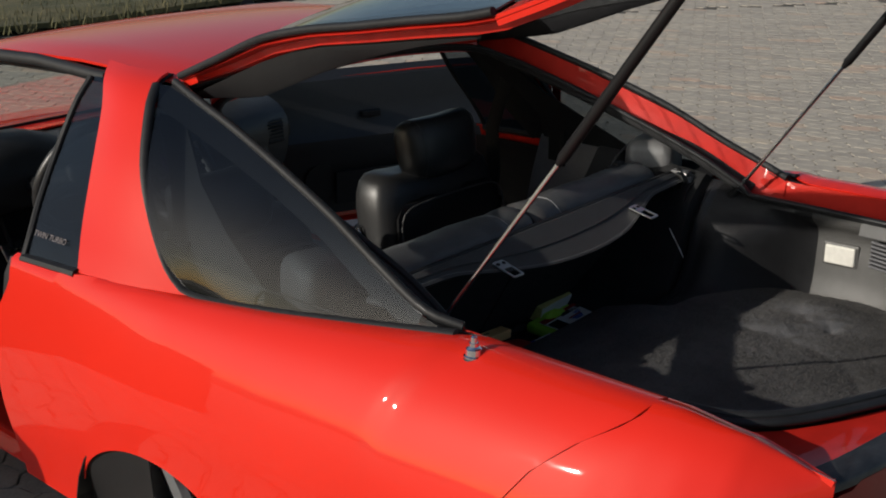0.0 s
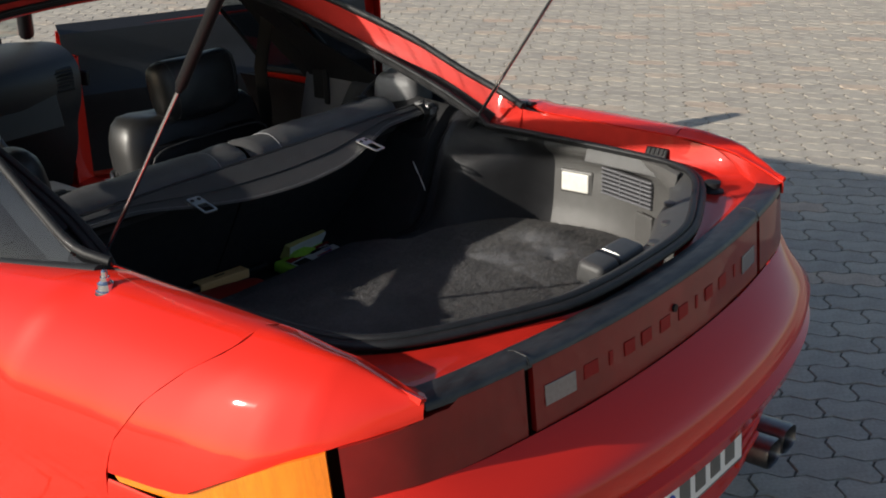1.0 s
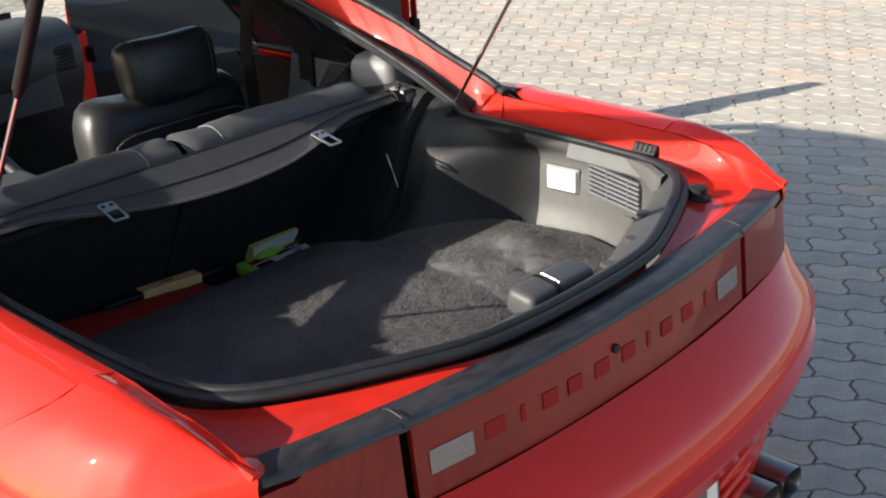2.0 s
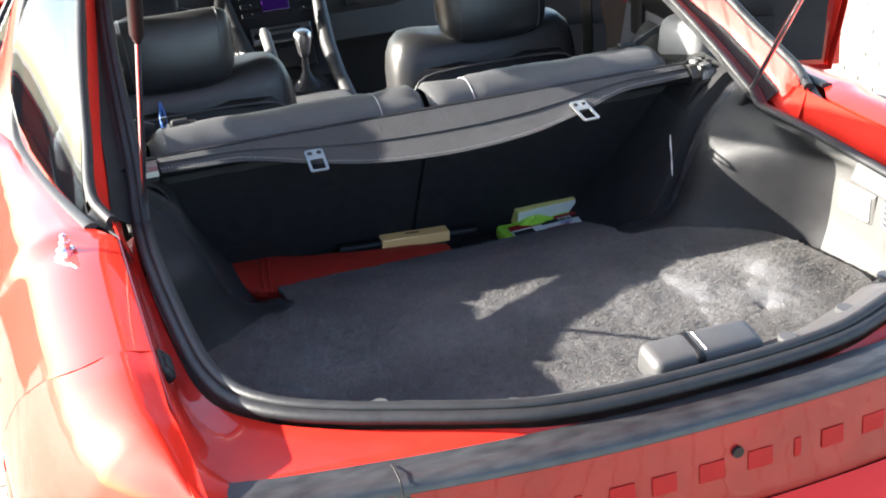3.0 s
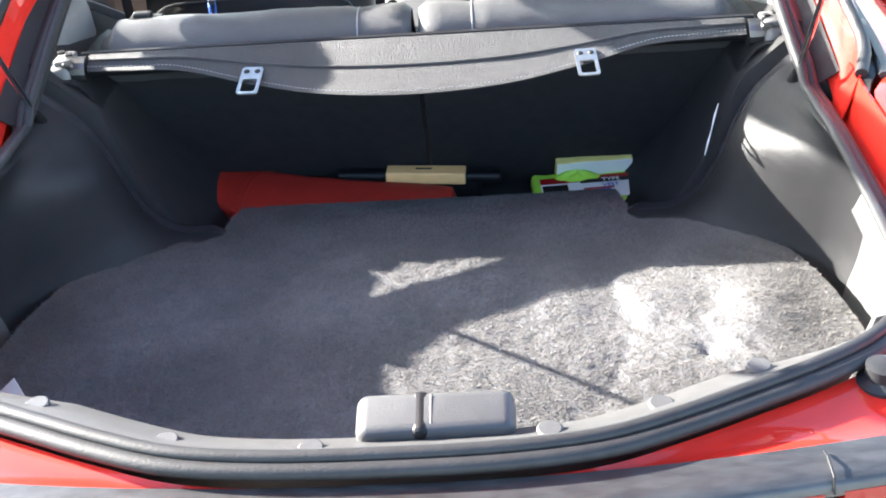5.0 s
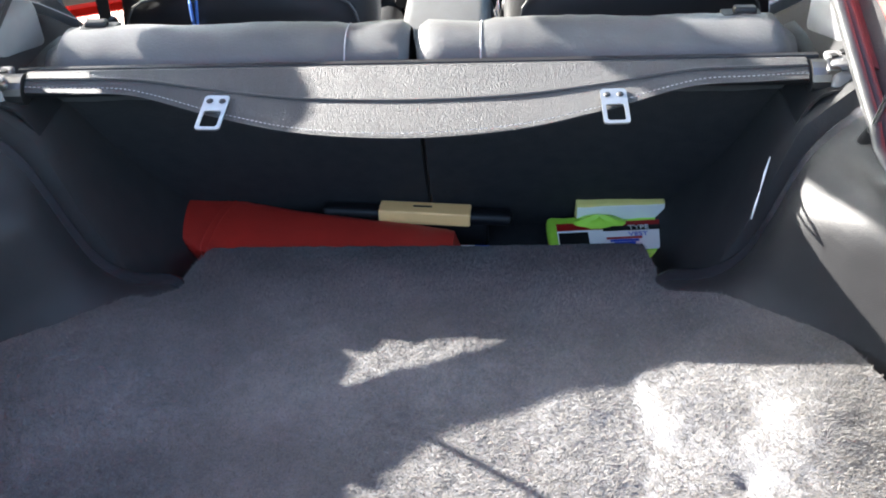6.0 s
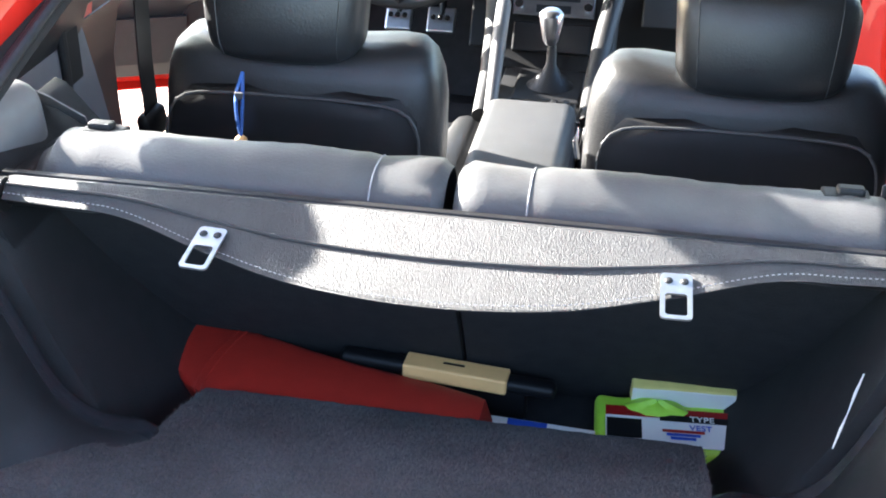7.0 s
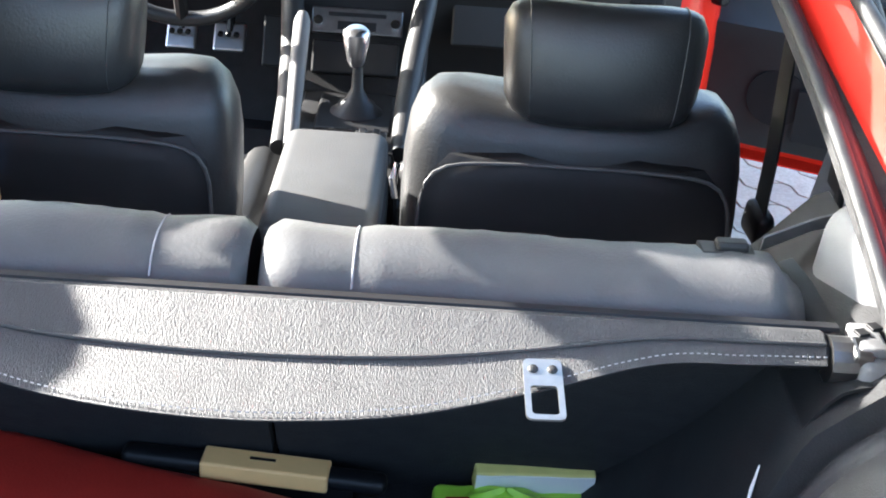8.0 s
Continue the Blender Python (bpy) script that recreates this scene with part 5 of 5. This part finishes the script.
# ---- boot fittings ----
lamp = part("boot_lamp", block((0.020, 0.100, 0.066), (0.683, 0.556, 0.772), (0, 0, 4), 0.006), PANEL, car, "boot lamp in a grey bezel")
part("lens", block((0.012, 0.082, 0.052), (0.6735, 0.556, 0.772), (0, 0, 4), 0.005, 3), LENS_CLEAR, lamp, "frosted white lamp lens")
grille = part("speaker_grille", block((0.012, 0.185, 0.080), (0.655, 0.385, 0.795), (0, 0, -15), 0.005), BLACK, car, "slatted dark grille")
for k in range(7):
    part("slat", block((0.010, 0.180, 0.0065), (0.6475, 0.387, 0.762 + 0.011 * k), (0, 20, -15), 0.002, 1), TRIM_LIGHT, grille)
for dy in (-0.05, 0.02):
    part("slat_post", block((0.010, 0.004, 0.074), (0.6475 + 0.26 * dy, 0.387 + dy, 0.795), (0, 0, -15), 0.001, 1), TRIM_LIGHT, grille)
part("fuse_cover", block((0.008, 0.066, 0.075), (0.616, 0.315, 0.712), (0, 0, -22), 0.012, 3), PANEL, car, "small round-cornered cover")
ring_pts = [(0.605 + 0.004 * math.sin(t), 0.80 + 0.012 * math.cos(t), 0.735 + 0.022 * math.sin(t)) for t in (2 * math.pi * k / 16 for k in range(17))]
part("pull_loop", tube(ring_pts, 0.0028, 6), BLACK, car, "small black pull loop")
# white strip added in place of a thin sliver of sunlight
pull = [(0.487, 0.915, 0.733), (0.495, 0.932, 0.750), (0.502, 0.946, 0.763), (0.510, 0.965, 0.780), (0.519, 0.983, 0.796)]
part("pull_strip", tube([(x - 0.003, y, z) for x, y, z in pull], [0.0008, 0.0017, 0.0007, 0.0019, 0.0009], 8), WHITE, car, "thin white strip standing in for a sliver of sunlight")

latch_cover = block((0.170, 0.062, 0.050), (0.046, 0.066, 0.868), (8, 0, 0), 0.014, 4)
latch = smooth(part("latch_cover", latch_cover, SILL, car, "rounded grey latch cover"))
part("latch_slot", join(block((0.022, 0.063, 0.0512), (0.030, 0.066, 0.868), (8, 0, 0), 0.014, 4)), BLACK, latch, "dark striker slot")
part("bright_edge", tube([(0.0415, 0.036, 0.878), (0.0415, 0.044, 0.8895), (0.0415, 0.082, 0.8955), (0.0415, 0.094, 0.889)], 0.0012, 6), STEEL, latch)
for x, y, z in ((-0.24, 0.047, 0.884), (-0.083, 0.022, 0.886), (0.165, 0.036, 0.886), (0.285, 0.072, 0.884), (-0.40, 0.12, 0.884), (0.40, 0.13, 0.884)):
    part("sill_plug", tube([(x, y, z - 0.010), (x, y, z - 0.0045), (x, y, z - 0.003)], [0.014, 0.014, 0.012], 18), SILL, car, "round grey plug")

stop = smooth(part("bump_stop", tube([(0.520, 0.088, 0.872), (0.520, 0.088, 0.884), (0.520, 0.088, 0.890), (0.520, 0.088, 0.904), (0.520, 0.088, 0.907)], [0.026, 0.027, 0.018, 0.019, 0.010], 20), RUBBER, car, "black rubber bump stop"))
for sx in (-1, 1):
    buffer = part("side_buffer", block((0.026, 0.062, 0.016), (sx * 0.651, 0.305, 0.902), (0, sx * -55, 0), 0.005), BLACK, car, "ribbed black rubber buffer")
    for k in range(4):
        part("rib", block((0.018, 0.006, 0.005), (sx * 0.6445, 0.287 + 0.012 * k, 0.907), (0, sx * -55, 0), 0.0015, 1), RUBBER, buffer)

# ---- tail fittings ----
part("keyhole", tube([(0.0, -0.108, 0.830), (0.0, -0.090, 0.830)], 0.008, 14), BLACK, lens_mid, "black lock cylinder")


def on_tail(x, z, lift=0.0025):
    p = min(curve, key=lambda q: abs(q.x - x))
    q = min(curve, key=lambda q: abs(q.x - x - 0.02))
    turn = math.degrees(math.atan2(q.y - p.y, q.x - p.x))
    return (x, p.y - 0.010 * (0.872 - z) / 0.112 - lift, z), turn


for x, w in ((-0.275, 0.040), (-0.218, 0.010), (-0.160, 0.034), (-0.103, 0.034), (-0.036, 0.036), (0.034, 0.036), (0.090, 0.010), (0.144, 0.034), (0.211, 0.036), (0.276, 0.010)):
    at, turn = on_tail(x, 0.811, 0.0006)
    part("letter_bar", block((w, 0.0012, 0.027), at, (-5, 0, turn), 0.0004, 1), TAIL_LETTER, lens_mid, "bright red bar")
for x in (-0.358, 0.358):
    at, turn = on_tail(x, 0.806, 0.0008)
    part("reversing_lamp", block((0.080, 0.002, 0.038), at, (-5, 0, turn), 0.0008), SMOKE, lens_mid, "smoked clear reversing lamp")
for sx in (-1, 1):
    p = min(curve, key=lambda q: abs(q.x - sx * 0.43))
    part("joint_line", tube([(sx * 0.43, p.y + 0.044, 0.889), (sx * 0.43, p.y + 0.030, 0.8925), (sx * 0.43, p.y + 0.006, 0.889), (sx * 0.43, p.y - 0.001, 0.873)], 0.0012, 6), BLACK, strip)
number_plate = part("number_plate", block((0.53, 0.010, 0.125), (0, -0.137, 0.448), (-4, 0, 0), 0.004), PLATE_GREY, car, "number plate in a grey frame")
part("plate_face", block((0.505, 0.004, 0.102), (0, -0.144, 0.448), (-4, 0, 0), 0.002), WHITE, number_plate)
for k, x in enumerate((-0.17, -0.11, 0.0, 0.065, 0.13, 0.195)):
    part("plate_bar", block((0.042, 0.003, 0.070), (x, -0.1465, 0.448), (-4, 0, 0), 0.001, 1), PLATE_GREY, number_plate)
part("plate_seal", tube([(-0.055, -0.1445, 0.44), (-0.055, -0.1480, 0.44)], 0.016, 14), BLUE, number_plate)
part("plate_strip", block((0.038, 0.003, 0.10), (-0.232, -0.1465, 0.448), (-4, 0, 0), 0.001, 1), BLUE, number_plate)
for sx in (-1, 1):
    for k in range(5):
        part("bumper_slat", block((0.16, 0.012, 0.016), (sx * 0.37, -0.108, 0.345 + 0.036 * k), (0, 0, sx * 10), 0.004), RED, bumper)
    for dx in (0.0, 0.085):
        tail = smooth(part("exhaust_tip", loft([[(sx * (0.48 + dx) + 0.038 * math.copysign(abs(math.cos(t)) ** 0.6, math.cos(t)) * r, y, 0.285 + 0.033 * r * math.copysign(abs(math.sin(t)) ** 0.6, math.sin(t))) for t in (2 * math.pi * k / 20 for k in range(20))] for y, r in ((0.25, 0.9), (-0.12, 1.0), (-0.128, 0.96), (-0.12, 0.88), (0.2, 0.8))], close=True), EXHAUST, car, "dull steel exhaust tip"))
part("silencer", block((1.2, 0.3, 0.14), (0, 0.35, 0.29), (0, 0, 0), 0.05, 3), STEEL, car)

# panel gap lines and the aerial on the quarter panel
AX, AY, AZ = -0.747, 0.628, 0.937
stub = [(0.0, 0.0195), (0.006, 0.0195), (0.008, 0.016), (0.019, 0.0150), (0.021, 0.012), (0.024, 0.009), (0.031, 0.009), (0.0315, 0.0065), (0.041, 0.006), (0.044, 0.0025)]
stud = part("aerial", tube([(AX, AY, AZ + 0.006 + z) for z, r in stub], [r for z, r in stub], 18), CHROME, car, "stepped chrome aerial stub")
smooth(part("gasket", tube([(AX, AY, AZ - 0.006), (AX, AY, AZ + 0.004), (AX, AY, AZ + 0.009)], [0.025, 0.0245, 0.020], 18), RUBBER, stud, "black rubber gasket"))
# pale scratch in the paint behind the aerial
def skin_z(x, y):
    pts = spline(side_profile(y), 80)
    q = min(pts[8:50], key=lambda p: abs(p.x - abs(x)))
    return q.z


marks = [(-0.690, 0.520), (-0.697, 0.480), (-0.702, 0.440), (-0.707, 0.400), (-0.712, 0.360), (-0.716, 0.322)]
part("paint_scratch", tube([(x, y, skin_z(x, y) + 0.0003) for x, y in marks], 0.0008, 6, n=0), STITCH, car, "pale scratch in the paint")
# ---- loose things in the boot ----
bag = thing("folded_bag", "dark red vinyl bag lying in the boot well", "bag", (-0.22, 1.2, 0.508))
bag_rows = []
for k in range(44):
    u = k / 43
    x = lerp(u, -0.445, 0.056)
    back = lerp(u, 1.262, 1.146)
    front = curve_at(x, [(-0.445, 1.18), (-0.36, 1.10), (-0.30, 1.06), (0.056, 1.04)])
    top = 0.588 - 0.014 * u + 0.003 * math.sin(9 * x) + 0.0025 * noise.noise((x * 14, 0.0, 2.0))
    end = 1 - max(0.0, 1 - u / 0.03) ** 2 - max(0.0, (u - 0.97) / 0.03) ** 2
    mid = (back + front) / 2
    section = spline([(0, back, 0.51), (0, back + 0.004, top - 0.012), (0, back - 0.008, top), (0, mid, top + 0.003), (0, front + 0.008, top - 0.006), (0, front - 0.004, top - 0.02), (0, front, 0.51)], 24)
    # the near corner reaches farther out than the far one
    bag_rows.append([(x + (0.050 * (1 - u) ** 3) * (0.59 - p.z) / 0.08 - 0.045 * (1 - u) ** 2 * (back - p.y) / (back - front), mid + (p.y - mid) * (0.93 + 0.07 * end), lerp(0.45 + 0.55 * end, 0.515, p.z)) for p in section])
smooth(part("bag_body", loft(bag_rows, close=True), RED_CLOTH, bag))
for k in (8, 9):
    smooth(part("stitched_fold", tube([Vector(p) + Vector((0, 0, 0.0005)) for p in bag_rows[k][2:20]], 0.0016, 6), RED_CLOTH, bag, "raised stitched fold"))

torch = thing("sleeved_bar", "black bar with an orange paper sleeve beside the bag", "tool", (-0.02, 1.22, 0.508))
smooth(part("bar", block((0.33, 0.030, 0.022), (-0.022, 1.2065, 0.570), (0, 2, -3), 0.009, 3), BLACK, torch, "black plastic bar"))
sleeve = part("sleeve", block((0.158, 0.037, 0.025), (-0.008, 1.205, 0.571), (0, 2, -3), 0.003), ORANGE, torch, "orange printed sleeve")
part("print_bar", block((0.032, 0.004, 0.0012), (-0.012, 1.2075, 0.5842), (0, 2, -3), 0.0), BLACK, sleeve)
part("foot", block((0.26, 0.024, 0.054), (-0.03, 1.2115, 0.534), (0, 0, -3), 0.006), BLACK, torch)

vest = thing("vest_pack", "lime high-visibility vest in a printed plastic pack", "vest pack", (0.31, 1.19, 0.508))
bm = block((0.215, 0.115, 0.032), (0, 0, 0), (0, 0, 0), 0.010, 3)
bmesh.ops.subdivide_edges(bm, edges=[e for e in bm.edges if abs((e.verts[0].co - e.verts[1].co).x) > 0.1], cuts=8)
for v in bm.verts:
    v.co.z += 0.004 * noise.noise((v.co.x * 30, v.co.y * 30, 2))
bmesh.ops.transform(bm, matrix=pose(0.310, 1.185, 0.525, 4, 0, 4), verts=bm.verts)
smooth(part("vest", bm, LIME, vest, "folded lime fabric"))
fold_rows = [[(0.290 + 0.046 * math.cos(t) * r, 1.206 - 0.020 * math.sin(t) * r, 0.546 + 0.010 * (1 - r * r) + 0.002 * math.sin(5 * t)) for t in (2 * math.pi * k / 20 for k in range(20))] for r in (1.0, 0.8, 0.5, 0.2, 0.05)]
smooth(part("vest_fold", loft(fold_rows, close=True, thick=-0.003), LIME, vest, "lime fabric bulging over the card"))
card = part("header_card", block((0.195, 0.075, 0.003), (0.316, 1.168, 0.5445), (5, 0, 4), 0.0008, 1), WHITE, vest, "printed card")
part("card_band", block((0.195, 0.020, 0.0012), (0.314, 1.196, 0.5485), (5, 0, 4), 0.0), TAIL_LETTER, card, "red printed band")
part("card_window", block((0.05, 0.04, 0.0012), (0.246, 1.155, 0.5455), (5, 0, 4), 0.0), BLACK, card, "black printed square")
part("card_stripe", block((0.10, 0.012, 0.0012), (0.345, 1.187, 0.5492), (5, 0, 4), 0.0), BLACK, card)
for k, (body, size, dx, dy) in enumerate((("TYPE", 0.016, 0.008, 0.012), ("VEST", 0.015, 0.008, -0.004))):
    cv = bpy.data.curves.new("print", "FONT")
    cv.body, cv.size, cv.extrude = body, size, 0.0004
    cv.materials.append(BLUE if k else WHITE)
    tx = new("print", cv)
    tx.parent = card
    tx.matrix_basis = pose(0.330 + dx, 1.168 + dy, 0.5505 if k == 0 else 0.5475, 5, 0, 4)
for k in range(3):
    part("print_bar", block((0.06 - 0.012 * k, 0.005, 0.001), (0.33, 1.160 - 0.008 * k, 0.5465), (5, 0, 4), 0.0), RED_CLOTH if k == 0 else BLUE, card)

carton = thing("small_carton", "creased yellow and white carton lying on the vest pack", "carton", (0.328, 1.25, 0.508))
tilt = pose(0.326, 1.252, 0.556, 12, 0, 3)
for name, size, at, coat, words in (("carton_body", (0.152, 0.054, 0.050), (0, 0, 0), YELLOW, "yellow carton top"), ("carton_front", (0.150, 0.0016, 0.047), (0, -0.0280, 0), WHITE, "creased white carton side")):
    bm = block(size, at, (0, 0, 0), 0.003 if coat is YELLOW else 0.0006)
    bmesh.ops.subdivide_edges(bm, edges=[e for e in bm.edges if abs((e.verts[0].co - e.verts[1].co).x) > 0.1], cuts=9)
    for v in bm.verts:
        v.co.z += 0.0022 * noise.noise((v.co.x * 26, 0.3, 5.0))
    bmesh.ops.transform(bm, matrix=tilt, verts=bm.verts)
    part(name, bm, coat, carton, words)

spare_plate = thing("plate_card", "white plate with a blue strip lying flat in the boot well", "plate", (0.15, 1.14, 0.508))
part("card_base", block((0.24, 0.075, 0.014), (0.165, 1.125, 0.519), (6, 0, -3), 0.002), BLACK, spare_plate)
part("card_top", block((0.23, 0.065, 0.003), (0.165, 1.125, 0.5285), (6, 0, -3), 0.001), WHITE, spare_plate)
part("blue_strip", block((0.058, 0.060, 0.002), (0.105, 1.128, 0.5305), (6, 0, -3), 0.0), BLUE, spare_plate)
for k in range(6):
    t = 2 * math.pi * k / 6
    part("star_dot", block((0.004, 0.004, 0.001), (0.105 + 0.012 * math.cos(t), 1.128 + 0.012 * math.sin(t), 0.5322 + 0.0012 * math.sin(t)), (6, 0, -3), 0.0), WHITE, spare_plate)

tag_card = thing("paper_tag", "cream paper tag tucked beside the boot mat", "tag", (-0.565, 0.36, 0.64))
part("tag", block((0.055, 0.045, 0.001), (-0.575, 0.40, 0.668), (30, -35, 20), 0.0), WHITE, tag_card)

lanyard = thing("lanyard", "blue lanyard with a wooden bead hung from the headrest", "lanyard", (-0.475, 1.64, 0.71))
for dx in (-0.006, 0.006):
    smooth(part("cord", tube([(-0.475, 1.665, 0.835), (-0.475 + dx, 1.640, 0.80), (-0.475 + 0.7 * dx, 1.632, 0.755), (-0.474, 1.630, 0.728)], 0.0032, 6, n=12), CORD, lanyard, "blue woven cord"))
smooth(part("bead", tube([(-0.474, 1.630, 0.728), (-0.474, 1.630, 0.722), (-0.474, 1.630, 0.700), (-0.474, 1.630, 0.692)], [0.005, 0.011, 0.012, 0.007], 12), ORANGE, lanyard, "pale wooden bead"))
part("buckle", block((0.016, 0.006, 0.014), (-0.475, 1.640, 0.80), (0, 0, 0), 0.002), STEEL, lanyard)

# ---- distance: verge and drain line beyond the yard ----
LINE_A, LINE_D = Vector((7.93, 6.50, 0)), Vector((0.813, -0.583, 0))
LINE_N = Vector((0.583, 0.813, 0))
drain = [LINE_A + LINE_D * t for t in (-12, 2.95)]
tagged(part("drain_channel", loft([[p + LINE_N * o + Vector((0, 0, -0.004)) for p in drain] for o in (0, 0.06)], thick=0.012), JOINT), "narrow dark drain channel across the yard", "drain", kind="structure")
VERGE_A = Vector((9.6, 9.45, 0))
verge_rows = []
for i in range(60):
    verge_rows.append([])
    for j in range(30):
        p = VERGE_A + Vector((-0.5 * i, 0.4 * j + 0.03 * i, 0))
        verge_rows[-1].append((p.x, p.y, 0.03 + 0.05 * noise.noise((p.x * 2, p.y * 2, 0)) + 0.012 * j))
tagged(part("verge", loft(verge_rows, thick=0.05), GRASS), "dry winter grass verge beyond the paving", "grass", kind="structure")
rnd = random.Random(4)
verts, faces = [], []
for k in range(9000):
    p = VERGE_A + Vector((-rnd.random() * 9, 0.2 + rnd.random() ** 1.3 * 6, 0))
    h, w, a = 0.03 + 0.09 * rnd.random(), 0.006 + 0.008 * rnd.random(), rnd.random() * 6.28
    i = len(verts)
    base = 0.02
    verts += [(p.x - w * math.cos(a), p.y - w * math.sin(a), base), (p.x + w * math.cos(a), p.y + w * math.sin(a), base), (p.x + 0.05 * math.sin(a * 3), p.y + 0.05 * math.cos(a * 3), base + h + 0.05)]
    faces.append((i, i + 1, i + 2))
me = bpy.data.meshes.new("grass_blades")
me.from_pydata(verts, [], faces)
me.materials.append(GRASS)
tagged(new("grass_blades", me), "tufts of dry grass on the verge", "grass", kind="stuff")

island_edge = spline([(17.0, 5.9, 0), (13.5, 5.9, 0), (11.9, 5.35, 0), (10.95, 4.62, 0), (10.40, 3.89, 0), (9.97, 3.40, 0), (9.80, 3.0, 0), (9.85, 2.55, 0), (10.4, 2.1, 0), (12.0, 1.7, 0), (17.0, 1.6, 0)], 60)
kerb_rows = [[p + Vector((dx, 0, z)) for p in island_edge] for dx, z in ((0.0, -0.03), (0.0, 0.07), (0.02, 0.09), (0.16, 0.09), (0.18, 0.05))]
tagged(smooth(part("kerb", loft(kerb_rows), CONCRETE)), "pale concrete kerb round a planted island", "kerb", kind="structure")
bed_rows = [[(lerp(v, p.x + 0.15, 17.2), p.y, 0.06 + 0.04 * noise.noise((p.y * 3, v * 9, 1))) for v in (0.0, 0.1, 0.3, 0.6, 1.0)] for p in island_edge]
tagged(smooth(part("planted_island", loft(bed_rows), GRASS)), "dry brown earth and grass inside the kerb", "grass", kind="structure")

# ---- interlocking wave pavers, the nearest ones as pieces of their own ----
bed = tagged(part("paving_bed", loft([[(-3.95, -4.25, -0.010), (11.95, -4.25, -0.010)], [(-3.95, 9.35, -0.010), (11.95, 9.35, -0.010)]]), JOINT), "dark sand bed under the paving", "ground", kind="structure")
PL, PW = 0.225, 0.1125
PA = Vector((0.49, -0.872, 0)).normalized()
PB = Vector((PA.y, -PA.x, 0)) * -1


def paver_outline(gap):
    """Outline of one wave-edged paver about its middle, in its own long and short directions."""
    def wave(u):
        return 0.010 * math.sin(2 * math.pi * u / PW)
    n = 8
    pts = []
    hl, hw = PL / 2 - gap, PW / 2 - gap
    end = [(-0.5, 0.0), (-0.25, 0.010), (0.0, 0.0), (0.25, -0.010)]
    for k in range(n):
        u = lerp(k / n, -hl, hl)
        pts.append((u, -hw + wave(u)))
    for v, o in end:
        pts.append((hl + o, 2 * hw * v))
    for k in range(n):
        u = lerp(k / n, hl, -hl)
        pts.append((u, hw + wave(u)))
    for v, o in end:
        pts.append((-hl - o, -2 * hw * v))
    return pts


def paver_faces(base, n):
    top = [tuple(range(base, base + n))]
    side = [(base + i, base + n + i, base + n + (i + 1) % n, base + (i + 1) % n) for i in range(n)]
    return top + side


inner_o, outer_o = paver_outline(0.0044), paver_outline(0.0026)
NP = len(inner_o)


def paver_verts(cx, cy, dz):
    out = []
    for pts, z in ((inner_o, 0.0), (outer_o, -0.012)):
        for u, v in pts:
            out.append((cx + PA.x * u + PB.x * v, cy + PA.y * u + PB.y * v, z + dz))
    return out


one = bpy.data.meshes.new("paver")
one.from_pydata(paver_verts(0, 0, 0), [], paver_faces(0, NP))
one.materials.append(PAVER)
verts, faces, singles = [], [], 0
rnd = random.Random(7)
for i in range(-80, 70):
    for j in range(-75, 150):
        u, v = i * PL + (PL / 2 if j % 2 else 0), j * PW
        c = PA * u + PB * v
        if not (-4.0 < c.x < 12.0 and -4.3 < c.y < 9.4):
            continue
        if -0.02 < (c - LINE_A).dot(LINE_N) < 0.08 and (c - LINE_A).dot(LINE_D) < 2.95:
            continue
        if c.x > 9.75 + 0.28 * (c.y - 3.0) ** 2 + 0.15 and 1.4 < c.y < 6.2:
            continue
        dz = rnd.uniform(-0.0025, 0.0)
        if singles < 300 and 0.75 < c.x < 3.2 and -0.75 < c.y < 2.2:
            ob = new("paver", one)
            ob.location = (c.x, c.y, dz)
            ob.parent = bed
            singles += 1
        else:
            b0 = len(verts)
            verts += paver_verts(c.x, c.y, dz)
            faces += paver_faces(b0, NP)
me = bpy.data.meshes.new("pavers")
me.from_pydata(verts, [], faces)
me.materials.append(PAVER)
rest = tagged(new("pavers", me), kind="stuff")
rest.parent = bed

# ---- short fibres of the boot mat ----
rnd = random.Random(11)
verts, faces = [], []
for k in range(200000):
    y = rnd.uniform(0.15, 1.07)
    xb = curve_at(y, [(0.14, 0.50), (0.2, 0.55), (0.3, 0.61), (0.48, 0.635), (0.60, 0.62), (0.70, 0.585), (0.78, 0.53), (0.84, 0.475), (0.88, 0.41), (0.92, 0.358), (1.075, 0.352)])
    x = rnd.uniform(-xb, xb)
    z = mat_height(x, y) + 0.0122
    a, ln, w = rnd.random() * 6.28, rnd.uniform(0.003, 0.0085), rnd.uniform(0.0004, 0.0009)
    ca, sa, lift = math.cos(a), math.sin(a), rnd.uniform(0.0006, 0.0032)
    b0 = len(verts)
    verts += [(x - sa * w, y + ca * w, z), (x + sa * w, y - ca * w, z), (x + ca * ln, y + sa * ln, z + lift)]
    faces.append((b0, b0 + 1, b0 + 2))
me = bpy.data.meshes.new("carpet_nap")
me.from_pydata(verts, [], faces)
me.materials.append(FIBRE)
pile = tagged(new("carpet_nap", me), kind="stuff")
pile.parent = boot_mat
